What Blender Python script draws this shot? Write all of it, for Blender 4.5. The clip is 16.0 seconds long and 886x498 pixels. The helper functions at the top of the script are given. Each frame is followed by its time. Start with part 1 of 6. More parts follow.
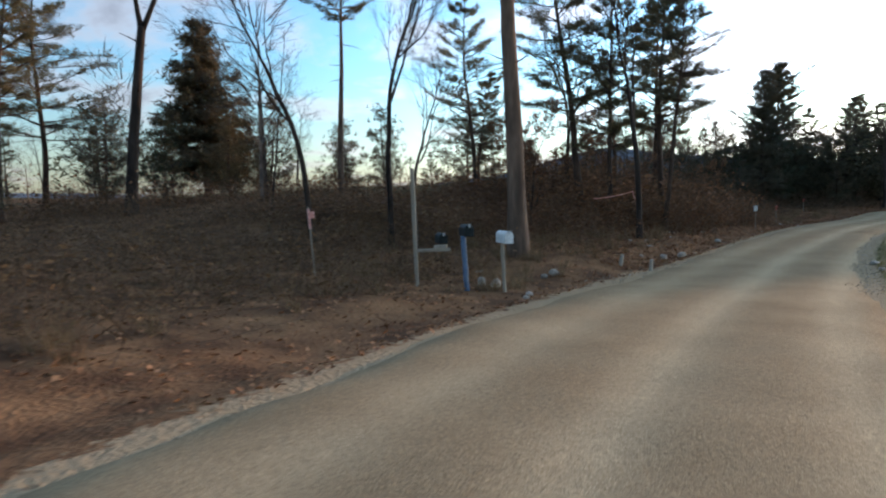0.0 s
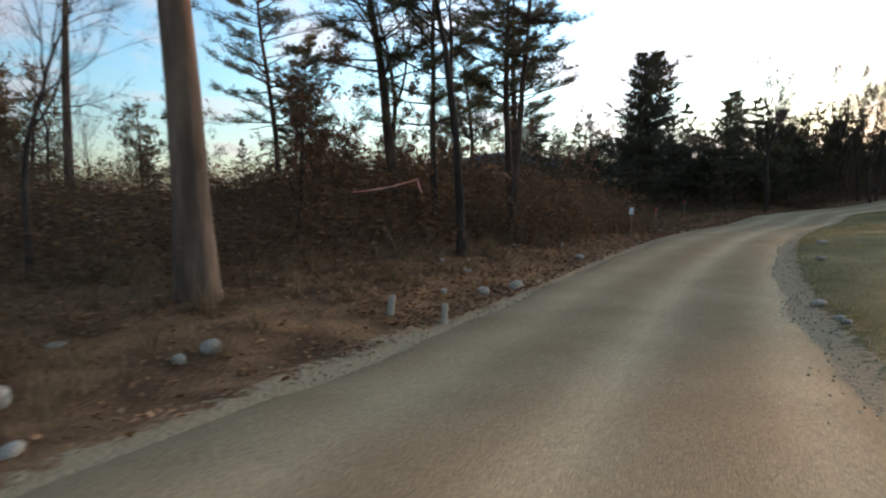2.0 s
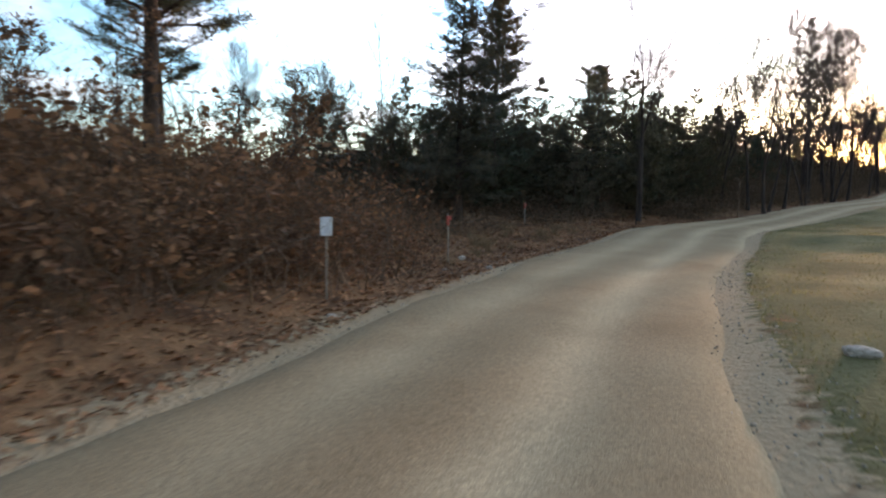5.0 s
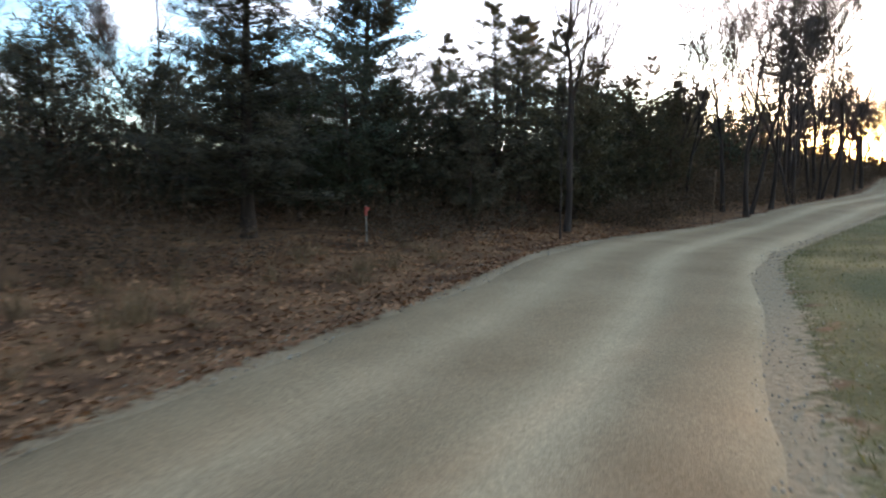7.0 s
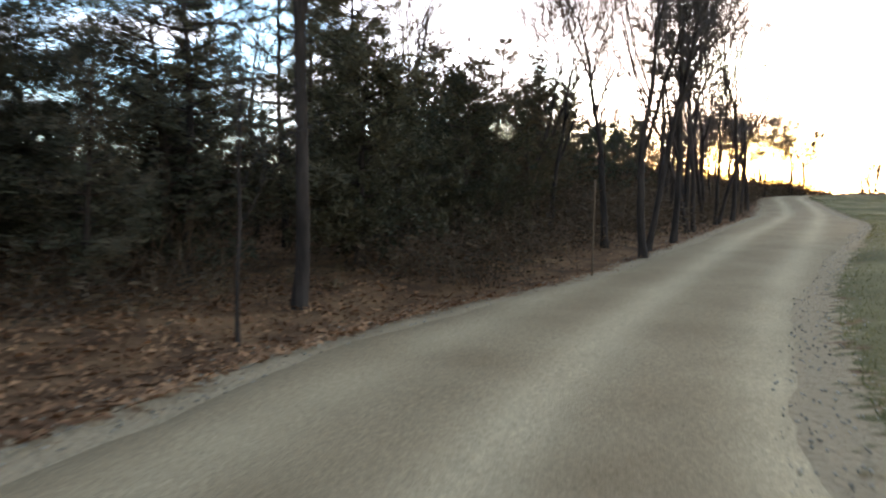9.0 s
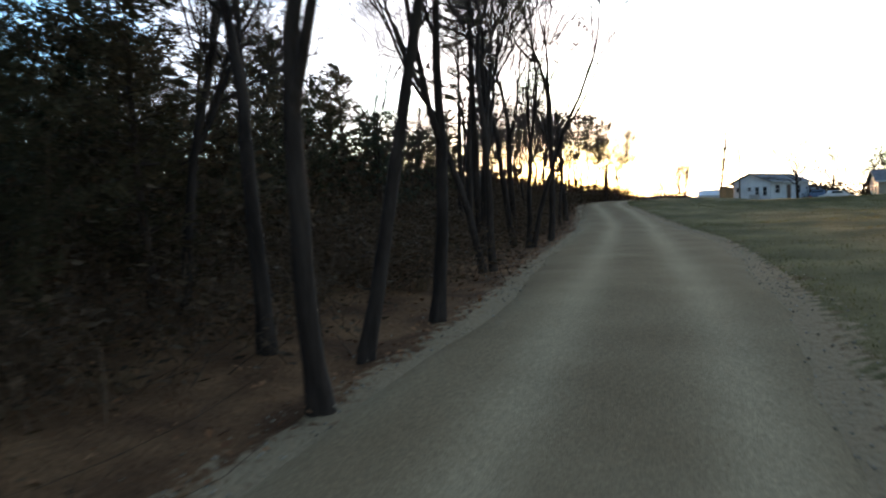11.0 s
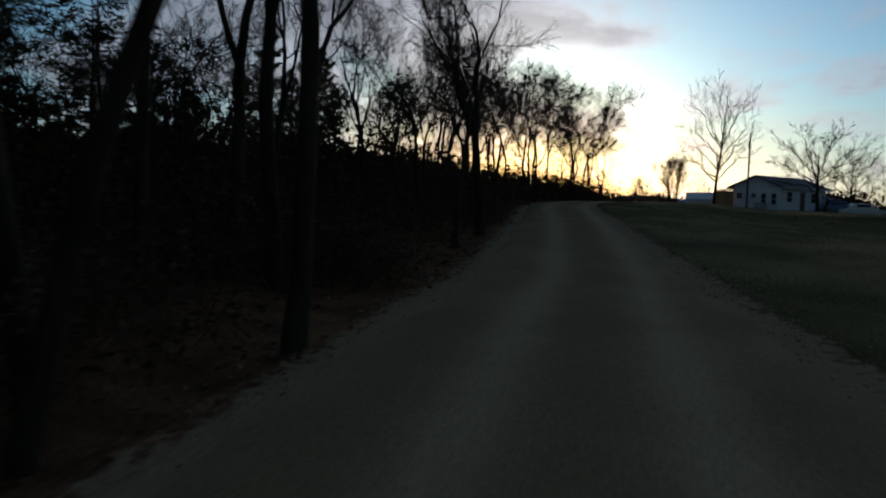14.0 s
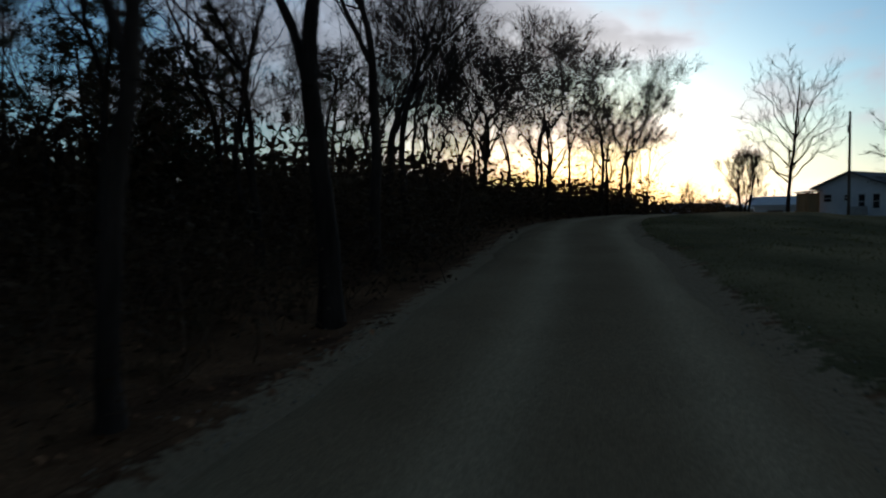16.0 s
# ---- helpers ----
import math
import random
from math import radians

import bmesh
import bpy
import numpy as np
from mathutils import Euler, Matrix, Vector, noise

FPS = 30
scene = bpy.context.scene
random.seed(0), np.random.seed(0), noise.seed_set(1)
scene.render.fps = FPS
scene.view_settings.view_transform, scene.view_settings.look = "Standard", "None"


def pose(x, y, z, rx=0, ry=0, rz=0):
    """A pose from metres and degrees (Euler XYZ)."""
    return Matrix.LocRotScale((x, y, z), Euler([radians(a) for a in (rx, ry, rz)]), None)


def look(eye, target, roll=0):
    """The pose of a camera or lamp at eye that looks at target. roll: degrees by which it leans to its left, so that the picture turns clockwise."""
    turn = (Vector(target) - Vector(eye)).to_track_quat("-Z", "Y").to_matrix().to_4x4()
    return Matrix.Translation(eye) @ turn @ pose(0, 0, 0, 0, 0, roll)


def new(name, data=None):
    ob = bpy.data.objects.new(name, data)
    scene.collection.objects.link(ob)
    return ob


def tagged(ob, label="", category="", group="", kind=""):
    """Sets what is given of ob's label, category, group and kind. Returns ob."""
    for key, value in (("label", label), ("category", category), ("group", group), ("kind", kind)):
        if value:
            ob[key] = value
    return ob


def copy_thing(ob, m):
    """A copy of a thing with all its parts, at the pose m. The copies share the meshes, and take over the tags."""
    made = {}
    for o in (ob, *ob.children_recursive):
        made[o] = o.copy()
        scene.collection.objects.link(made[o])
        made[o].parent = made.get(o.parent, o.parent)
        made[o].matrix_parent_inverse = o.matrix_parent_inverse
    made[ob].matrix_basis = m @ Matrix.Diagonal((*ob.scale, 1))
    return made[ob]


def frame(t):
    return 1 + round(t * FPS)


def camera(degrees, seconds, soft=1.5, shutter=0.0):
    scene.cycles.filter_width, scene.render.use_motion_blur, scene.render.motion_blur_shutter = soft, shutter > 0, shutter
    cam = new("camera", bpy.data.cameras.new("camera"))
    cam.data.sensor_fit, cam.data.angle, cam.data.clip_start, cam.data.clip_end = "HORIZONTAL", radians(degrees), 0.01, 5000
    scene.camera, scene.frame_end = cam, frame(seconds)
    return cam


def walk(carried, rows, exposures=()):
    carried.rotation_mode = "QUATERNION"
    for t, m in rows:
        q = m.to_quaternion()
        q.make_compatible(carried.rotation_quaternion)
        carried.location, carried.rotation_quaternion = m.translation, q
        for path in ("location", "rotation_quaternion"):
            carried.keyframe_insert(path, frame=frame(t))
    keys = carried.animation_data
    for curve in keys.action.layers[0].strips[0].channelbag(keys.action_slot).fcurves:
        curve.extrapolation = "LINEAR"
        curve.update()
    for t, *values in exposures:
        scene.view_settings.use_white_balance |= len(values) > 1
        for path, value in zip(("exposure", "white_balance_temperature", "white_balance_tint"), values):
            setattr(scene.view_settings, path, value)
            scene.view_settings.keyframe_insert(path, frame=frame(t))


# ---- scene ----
cam = camera(66.0, 16.0, soft=2.1, shutter=0.3)

PATH = [
    (0, (0, 0, 1.401), (-0.003, 1.993, 1.232), -1.5),
    (0.5, (0.763, 1.831, 1.336), (0.83, 3.824, 1.182), -1.1),
    (1, (1.655, 3.72, 1.26), (1.805, 5.708, 1.108), -1.7),
    (1.5, (2.577, 5.625, 1.19), (2.807, 7.605, 1.036), -1.9),
    (2, (3.621, 7.627, 1.086), (3.926, 9.596, 0.919), -1.2),
    (2.5, (4.746, 9.629, 0.991), (5.128, 11.585, 0.821), -0.3),
    (3, (6.036, 11.748, 0.862), (6.489, 13.689, 0.698), 0.2),
    (3.5, (7.438, 13.999, 0.779), (7.955, 15.925, 0.621), 0.3),
    (4, (8.688, 16.125, 0.795), (9.262, 18.034, 0.637), 0.4),
    (6.5, (16.818, 26.766, 0.798), (17.552, 28.616, 0.605), 0.9),
    (7, (18.65, 28.983, 0.779), (19.418, 30.821, 0.596), 0.5),
    (7.5, (20.678, 31.204, 0.741), (21.517, 33.013, 0.574), -0.5),
    (8, (22.438, 33.066, 0.703), (23.341, 34.845, 0.558), -0.9),
    (8.5, (24.358, 34.904, 0.715), (25.326, 36.65, 0.598), -1.5),
    (9, (26.081, 36.824, 0.784), (27.154, 38.509, 0.675), -0),
    (9.5, (27.948, 38.58, 0.891), (29.143, 40.181, 0.794), 0.4),
    (10, (30.02, 40.101, 0.97), (31.337, 41.604, 0.883), -0.9),
    (12.5, (41.944, 46.51, 1.491), (43.461, 47.808, 1.393), -1),
    (13, (44.447, 47.862, 1.575), (45.965, 49.159, 1.462), 0.2),
    (13.5, (47.048, 49.207, 1.646), (48.559, 50.512, 1.525), 1.1),
    (14, (49.737, 50.629, 1.704), (51.238, 51.945, 1.577), 1.5),
    (14.5, (52.519, 52.061, 1.754), (54.006, 53.393, 1.633), 1.4),
    (15, (55.186, 53.474, 1.826), (56.648, 54.834, 1.718), 0.8),
    (15.5, (57.796, 54.954, 1.919), (59.232, 56.342, 1.821), -0.2),
    (16, (60.448, 56.429, 2.015), (61.862, 57.84, 1.934), -0.7),
]
walk(cam, [(t, look(eye, target, roll)) for t, eye, target, roll in PATH],
     [(0, 0.8, 6000, 14), (2.5, 0.7, 6700, 18), (4.0, 1.0, 6700, 22), (7.0, 1.5, 6650, 20), (9.5, 1.7, 7200, 23), (10.2, 1.3, 6800, 18), (11.2, 0.1, 6300, 15), (12.3, -2.25, 5850, 11), (16, -2.05, 5850, 11)])


# ---------- light ----------
SUN_AZ, SUN_EL = 55.3, 3.8          # degrees clockwise from +y, and above the horizon


def toward(az, el):
    """The unit vector towards that azimuth, clockwise from +y, and elevation."""
    a, e = radians(az), radians(el)
    return Vector((math.sin(a) * math.cos(e), math.cos(a) * math.cos(e), math.sin(e)))


def sky_world():
    """A low sun in a clear blue evening sky, with broken clouds that gather round the sunset."""
    w = bpy.data.worlds.new("evening_sky")
    scene.world = w
    w.use_nodes = True
    nt = w.node_tree
    nt.nodes.clear()
    N, L = nt.nodes.new, nt.links.new

    def math_node(op, a, b=None):
        n = N("ShaderNodeMath")
        n.operation = op
        for k, v in enumerate((a, b)):
            if v is None:
                continue
            if isinstance(v, (int, float)):
                n.inputs[k].default_value = v
            else:
                L(v, n.inputs[k])
        return n.outputs[0]

    def blend(kind, fac, a, b):
        n = N("ShaderNodeMixRGB")
        n.blend_type = kind
        for k, v in enumerate((fac, a, b)):
            if isinstance(v, (int, float)):
                n.inputs[k].default_value = v if k == 0 else (v, v, v, 1)
            elif isinstance(v, tuple):
                n.inputs[k].default_value = (*v, 1)
            else:
                L(v, n.inputs[k])
        return n.outputs[0]

    def lobe(direction, power):
        d = N("ShaderNodeVectorMath")
        d.operation = "DOT_PRODUCT"
        L(tc.outputs["Generated"], d.inputs[0])
        d.inputs[1].default_value = direction
        return math_node("POWER", math_node("MAXIMUM", d.outputs["Value"], 0.0), power)

    def hue(col, sat, val):
        n = N("ShaderNodeHueSaturation")
        n.inputs["Saturation"].default_value, n.inputs["Value"].default_value = sat, val
        L(col, n.inputs["Color"])
        return n.outputs[0]

    def ramp(v, lo, hi):
        n = N("ShaderNodeMapRange")
        n.interpolation_type = "SMOOTHSTEP"
        n.inputs[1].default_value, n.inputs[2].default_value = lo, hi
        L(v, n.inputs[0])
        return n.outputs[0]

    out, bg, tc, sep = N("ShaderNodeOutputWorld"), N("ShaderNodeBackground"), N("ShaderNodeTexCoord"), N("ShaderNodeSeparateXYZ")
    sky = N("ShaderNodeTexSky")
    sky.sky_type, sky.sun_disc = "NISHITA", False
    sky.sun_elevation, sky.sun_rotation = radians(SUN_EL), radians(SUN_AZ)
    sky.air_density, sky.dust_density, sky.ozone_density, sky.altitude = 1.0, 0.8, 3.0, 100
    L(tc.outputs["Generated"], sep.inputs[0])
    up = math_node("MAXIMUM", sep.outputs[2], 0.0)
    # clouds lie on a flat layer overhead
    zz = math_node("ADD", up, 0.16)
    com = N("ShaderNodeCombineXYZ")
    L(math_node("DIVIDE", sep.outputs[0], zz), com.inputs[0])
    L(math_node("DIVIDE", sep.outputs[1], zz), com.inputs[1])
    n1 = N("ShaderNodeTexNoise")
    n1.inputs["Scale"].default_value, n1.inputs["Detail"].default_value, n1.inputs["Roughness"].default_value = 1.15, 8, 0.56
    n1.inputs["Distortion"].default_value = 0.3
    L(com.outputs[0], n1.inputs["Vector"])
    bank = math_node("MULTIPLY", lobe(toward(43, 14), 24), 0.13)
    n2 = N("ShaderNodeTexNoise")           # puffs and torn edges
    n2.inputs["Scale"].default_value, n2.inputs["Detail"].default_value, n2.inputs["Roughness"].default_value = 7.5, 6, 0.6
    n2.inputs["Distortion"].default_value = 0.5
    L(tc.outputs["Generated"], n2.inputs["Vector"])
    puff = math_node("MULTIPLY", math_node("SUBTRACT", n2.outputs["Fac"], 0.5), 0.32)
    thick = math_node("ADD", math_node("ADD", n1.outputs["Fac"], puff), bank)
    sunward = lobe(toward(SUN_AZ, SUN_EL), 3.0)
    near_sun = lobe(toward(SUN_AZ, SUN_EL), 34)
    clear = blend("MULTIPLY", 1.0, hue(sky.outputs[0], 0.85, 2.35), (0.84, 1.06, 1.06))
    # thin cloud glows with the light behind it, the thick core is a dull mauve grey
    thin = blend("ADD", 1.0, hue(sky.outputs[0], 0.42, CLOUD_GAIN), (0.5, 0.5, 0.51))
    core = blend("ADD", 1.0, hue(sky.outputs[0], 0.4, 1.1), (0.4, 0.38, 0.42))
    cloud = blend("MIX", math_node("MULTIPLY", ramp(thick, 0.56, 0.7), 0.9), thin, core)
    veil = math_node("MULTIPLY", math_node("SUBTRACT", 1.0, ramp(up, 0.03, 0.2)), 0.55)
    cover = math_node("MAXIMUM", ramp(thick, CLOUD_LO, CLOUD_HI), veil)
    col = blend("MIX", cover, clear, cloud)
    # brighter towards the sunset, with the warm glow and the disc of the sun itself
    gain = math_node("ADD", math_node("MULTIPLY", sunward, SUNWARD), 1.1)
    col = blend("MULTIPLY", 1.0, col, gain)
    reddening = math_node("MULTIPLY", math_node("SUBTRACT", 1.0, ramp(up, 0.02, 0.2)), lobe(toward(SUN_AZ, SUN_EL), 26))
    col = blend("MULTIPLY", reddening, col, (0.95, 0.6, 0.22))
    col = blend("ADD", near_sun, col, (8.0, 5.4, 2.6))
    low = math_node("MULTIPLY", math_node("SUBTRACT", 1.0, ramp(up, 0.0, 0.16)), lobe(toward(SUN_AZ, 1.0), 60))
    col = blend("ADD", low, col, (16.0, 5.6, 0.6))
    col = blend("ADD", ramp(lobe(toward(SUN_AZ, SUN_EL), 1.0), 0.99997, 0.99999), col, (160.0, 110.0, 45.0))
    L(col, bg.inputs["Color"])
    bg.inputs["Strength"].default_value = SKY
    L(bg.outputs[0], out.inputs[0])


SKY, CLOUD_LO, CLOUD_HI, CLOUD_GAIN, SUNWARD = 0.12, 0.46, 0.62, 1.9, 2.5
sky_world()
sun = new("sun", bpy.data.lights.new("sun", "SUN"))
sun.data.energy, sun.data.angle, sun.data.color = 3.2, radians(0.6), (1.0, 0.62, 0.34)
sun.matrix_world = look(toward(SUN_AZ, SUN_EL) * 60, (0, 0, 0))


# ---------- materials ----------
def material(name, col_a, col_b, scale=6.0, rough=0.85, bump=0.3, fine=40.0, col_c=None, stretch=(1, 1, 1), island=0.0, obj_rand=0.0, metallic=0.0, spec=0.3, through_light=0.0):
    """Two-scale mottled surface: large patches, fine grain, bump, and a change from piece to piece."""
    m = bpy.data.materials.new(name)
    m.use_nodes = True
    nt = m.node_tree
    N, L = nt.nodes.new, nt.links.new
    b = nt.nodes["Principled BSDF"]
    tc, mp = N("ShaderNodeTexCoord"), N("ShaderNodeMapping")
    mp.inputs["Scale"].default_value = stretch
    L(tc.outputs["Object"], mp.inputs[0])
    n1, n2 = N("ShaderNodeTexNoise"), N("ShaderNodeTexNoise")
    for n, s, d in ((n1, scale, 4), (n2, fine, 3)):
        n.inputs["Scale"].default_value, n.inputs["Detail"].default_value = s, d
        L(mp.outputs[0], n.inputs["Vector"])
    r1 = N("ShaderNodeValToRGB")
    r1.color_ramp.elements[0].position, r1.color_ramp.elements[1].position = 0.35, 0.66
    r1.color_ramp.elements[0].color, r1.color_ramp.elements[1].color = (*col_a, 1), (*col_b, 1)
    if col_c:
        e = r1.color_ramp.elements.new(0.8)
        e.color = (*col_c, 1)
    L(n1.outputs["Fac"], r1.inputs[0])
    gr = N("ShaderNodeMapRange")
    gr.inputs[3].default_value, gr.inputs[4].default_value = 0.62, 1.38
    L(n2.outputs["Fac"], gr.inputs[0])
    mul = N("ShaderNodeMixRGB"); mul.blend_type = "MULTIPLY"; mul.inputs[0].default_value = 1
    L(r1.outputs[0], mul.inputs[1]); L(gr.outputs[0], mul.inputs[2])
    last = mul.outputs[0]
    for amount, node, socket in ((island, "ShaderNodeNewGeometry", "Random Per Island"), (obj_rand, "ShaderNodeObjectInfo", "Random")):
        if amount:
            gi, mr = N(node), N("ShaderNodeMapRange")
            mr.inputs[3].default_value, mr.inputs[4].default_value = 1 - amount, 1 + amount
            L(gi.outputs[socket], mr.inputs[0])
            mm = N("ShaderNodeMixRGB"); mm.blend_type = "MULTIPLY"; mm.inputs[0].default_value = 1
            L(last, mm.inputs[1]); L(mr.outputs[0], mm.inputs[2])
            last = mm.outputs[0]
    L(last, b.inputs["Base Color"])
    b.inputs["Roughness"].default_value, b.inputs["Metallic"].default_value = rough, metallic
    b.inputs["Specular IOR Level"].default_value = spec
    if bump:
        bp = N("ShaderNodeBump")
        bp.inputs["Strength"].default_value, bp.inputs["Distance"].default_value = bump, 0.02
        L(n2.outputs["Fac"], bp.inputs["Height"]); L(bp.outputs[0], b.inputs["Normal"])
    if through_light:
        tr, mx = N("ShaderNodeBsdfTranslucent"), N("ShaderNodeMixShader")
        mx.inputs[0].default_value = through_light
        L(last, tr.inputs["Color"])
        L(b.outputs[0], mx.inputs[1]); L(tr.outputs[0], mx.inputs[2]); L(mx.outputs[0], nt.nodes["Material Output"].inputs[0])
    return m


M_REDBARK = material("reddish_pine_bark", (0.09, 0.056, 0.038), (0.21, 0.13, 0.088), 5, 0.9, 0.9, 22, None, (1, 1, 0.22), spec=0.15)
M_BARK = material("pine_bark", (0.042, 0.027, 0.019), (0.105, 0.064, 0.044), 5, 0.9, 0.9, 22, None, (1, 1, 0.22), obj_rand=0.2, spec=0.15)
M_GREYBARK = material("grey_bark", (0.03, 0.02, 0.015), (0.07, 0.048, 0.036), 5, 0.9, 0.7, 26, None, (1, 1, 0.25), obj_rand=0.25, spec=0.15)
M_TWIG = material("twigs", (0.06, 0.044, 0.036), (0.125, 0.094, 0.074), 2, 0.9, 0, 9, obj_rand=0.2, spec=0.1)
M_NEEDLE = material("pine_needles", (0.085, 0.074, 0.038), (0.15, 0.12, 0.062), 0.9, 0.7, 0, 6, (0.23, 0.14, 0.07), island=0.35, obj_rand=0.2, spec=0.2, through_light=0.4)
# cedar's rust tones, lifted towards orange to paint in the warm low sun
M_CEDAR = material("sun_tinted_cedar_foliage", (0.075, 0.066, 0.033), (0.16, 0.11, 0.06), 0.8, 0.75, 0, 6, (0.23, 0.12, 0.065), island=0.35, obj_rand=0.2, spec=0.2, through_light=0.3)
M_DARKFIR = material("dark_fir_foliage", (0.035, 0.042, 0.022), (0.07, 0.07, 0.035), 0.8, 0.75, 0, 6, island=0.35, obj_rand=0.2, spec=0.2, through_light=0.15)
M_CEDARGREEN = material("evergreen_needles", (0.055, 0.05, 0.027), (0.115, 0.09, 0.048), 0.8, 0.75, 0, 6, (0.13, 0.085, 0.045), island=0.35, obj_rand=0.2, spec=0.2, through_light=0.3)
M_BRUSH = material("dead_leaves_on_brush", (0.13, 0.06, 0.03), (0.24, 0.12, 0.058), 0.5, 0.85, 0, 5, (0.22, 0.13, 0.055), island=0.4, spec=0.1, through_light=0.35)
# leaves browner than M_BRUSH, darkened as well to stand in for backlit shade
M_THICKET = material("shade_darkened_thicket_leaves", (0.06, 0.038, 0.021), (0.13, 0.08, 0.043), 0.5, 0.85, 0, 5, (0.085, 0.075, 0.035), island=0.4, spec=0.1, through_light=0.2)
M_OLIVE = material("dull_brush_leaves", (0.135, 0.075, 0.038), (0.24, 0.135, 0.066), 0.5, 0.85, 0, 5, (0.14, 0.12, 0.055), island=0.4, spec=0.1, through_light=0.3)
M_STEM = material("brush_stems", (0.1, 0.06, 0.036), (0.19, 0.115, 0.068), 0.6, 0.9, 0, 5, island=0.3, spec=0.1)
M_LITTER = material("fallen_leaves", (0.19, 0.08, 0.034), (0.38, 0.185, 0.085), 1.2, 0.8, 0, 6, island=0.45, spec=0.15)
M_GRASS = material("short_winter_grass", (0.125, 0.115, 0.042), (0.23, 0.19, 0.075), 0.35, 0.85, 0.0, 4, (0.3, 0.23, 0.105), island=0.35, spec=0.12, through_light=0.55)
M_STRAW = material("dry_grass", (0.16, 0.1, 0.052), (0.27, 0.175, 0.092), 0.8, 0.85, 0, 6, island=0.35, spec=0.12, through_light=0.3)
M_STONE = material("pale_fieldstone", (0.27, 0.215, 0.16), (0.5, 0.42, 0.33), 4, 0.85, 0.6, 25, obj_rand=0.2, spec=0.25)
M_POST = material("weathered_post_wood", (0.26, 0.2, 0.14), (0.42, 0.34, 0.26), 3, 0.85, 0.5, 30, None, (1, 1, 0.12), spec=0.2)


def ground_material():
    """Soil with leaf litter on the wooded side, thin turf on the field side, by the 'turf' mask of the mesh."""
    m = bpy.data.materials.new("ground_soil_and_turf")
    m.use_nodes = True
    nt = m.node_tree
    N, L = nt.nodes.new, nt.links.new
    b = nt.nodes["Principled BSDF"]
    tc, at = N("ShaderNodeTexCoord"), N("ShaderNodeAttribute")
    at.attribute_name = "turf"
    cols = []
    for a, c, s in (((0.11, 0.056, 0.029), (0.27, 0.14, 0.066), 1.3), ((0.105, 0.092, 0.038), (0.24, 0.185, 0.085), 0.45)):
        n, f, r, g, x = N("ShaderNodeTexNoise"), N("ShaderNodeTexNoise"), N("ShaderNodeValToRGB"), N("ShaderNodeMapRange"), N("ShaderNodeMixRGB")
        n.inputs["Scale"].default_value, n.inputs["Detail"].default_value = s, 6
        f.inputs["Scale"].default_value, f.inputs["Detail"].default_value = 17, 4
        L(tc.outputs["Object"], n.inputs["Vector"]); L(tc.outputs["Object"], f.inputs["Vector"])
        r.color_ramp.elements[0].position, r.color_ramp.elements[1].position = 0.36, 0.66
        r.color_ramp.elements[0].color, r.color_ramp.elements[1].color = (*a, 1), (*c, 1)
        L(n.outputs["Fac"], r.inputs[0])
        g.inputs[3].default_value, g.inputs[4].default_value = 0.55, 1.45
        L(f.outputs["Fac"], g.inputs[0])
        x.blend_type = "MULTIPLY"; x.inputs[0].default_value = 1
        L(r.outputs[0], x.inputs[1]); L(g.outputs[0], x.inputs[2])
        cols.append(x)
    wob, add, ramp = N("ShaderNodeTexNoise"), N("ShaderNodeMath"), N("ShaderNodeValToRGB")
    wob.inputs["Scale"].default_value, wob.inputs["Detail"].default_value = 2.2, 5
    L(tc.outputs["Object"], wob.inputs["Vector"])
    add.operation = "ADD"
    L(at.outputs["Fac"], add.inputs[0]); L(wob.outputs["Fac"], add.inputs[1])
    ramp.color_ramp.elements[0].position, ramp.color_ramp.elements[1].position = 0.85, 1.15
    L(add.outputs[0], ramp.inputs[0])
    mix = N("ShaderNodeMixRGB")
    L(ramp.outputs[0], mix.inputs[0]); L(cols[0].outputs[0], mix.inputs[1]); L(cols[1].outputs[0], mix.inputs[2])
    # gravel thrown off the road thins out over the verge
    grit, gn, ga, gr2, gm = N("ShaderNodeAttribute"), N("ShaderNodeTexNoise"), N("ShaderNodeMath"), N("ShaderNodeValToRGB"), N("ShaderNodeMixRGB")
    grit.attribute_name = "grit"
    gn.inputs["Scale"].default_value, gn.inputs["Detail"].default_value = 7, 6
    L(tc.outputs["Object"], gn.inputs["Vector"])
    ga.operation = "ADD"
    L(grit.outputs["Fac"], ga.inputs[0]); L(gn.outputs["Fac"], ga.inputs[1])
    gr2.color_ramp.elements[0].position, gr2.color_ramp.elements[1].position = 0.85, 1.15
    L(ga.outputs[0], gr2.inputs[0]); L(gr2.outputs[0], gm.inputs[0])
    L(mix.outputs[0], gm.inputs[1])
    gm.inputs[2].default_value = (0.37, 0.26, 0.15, 1)
    L(gm.outputs[0], b.inputs["Base Color"])
    b.inputs["Roughness"].default_value, b.inputs["Specular IOR Level"].default_value = 1.0, 0.04
    bp = N("ShaderNodeBump")
    bp.inputs["Strength"].default_value, bp.inputs["Distance"].default_value = 0.8, 0.05
    L(f.outputs["Fac"], bp.inputs["Height"]); L(bp.outputs[0], b.inputs["Normal"])
    return m


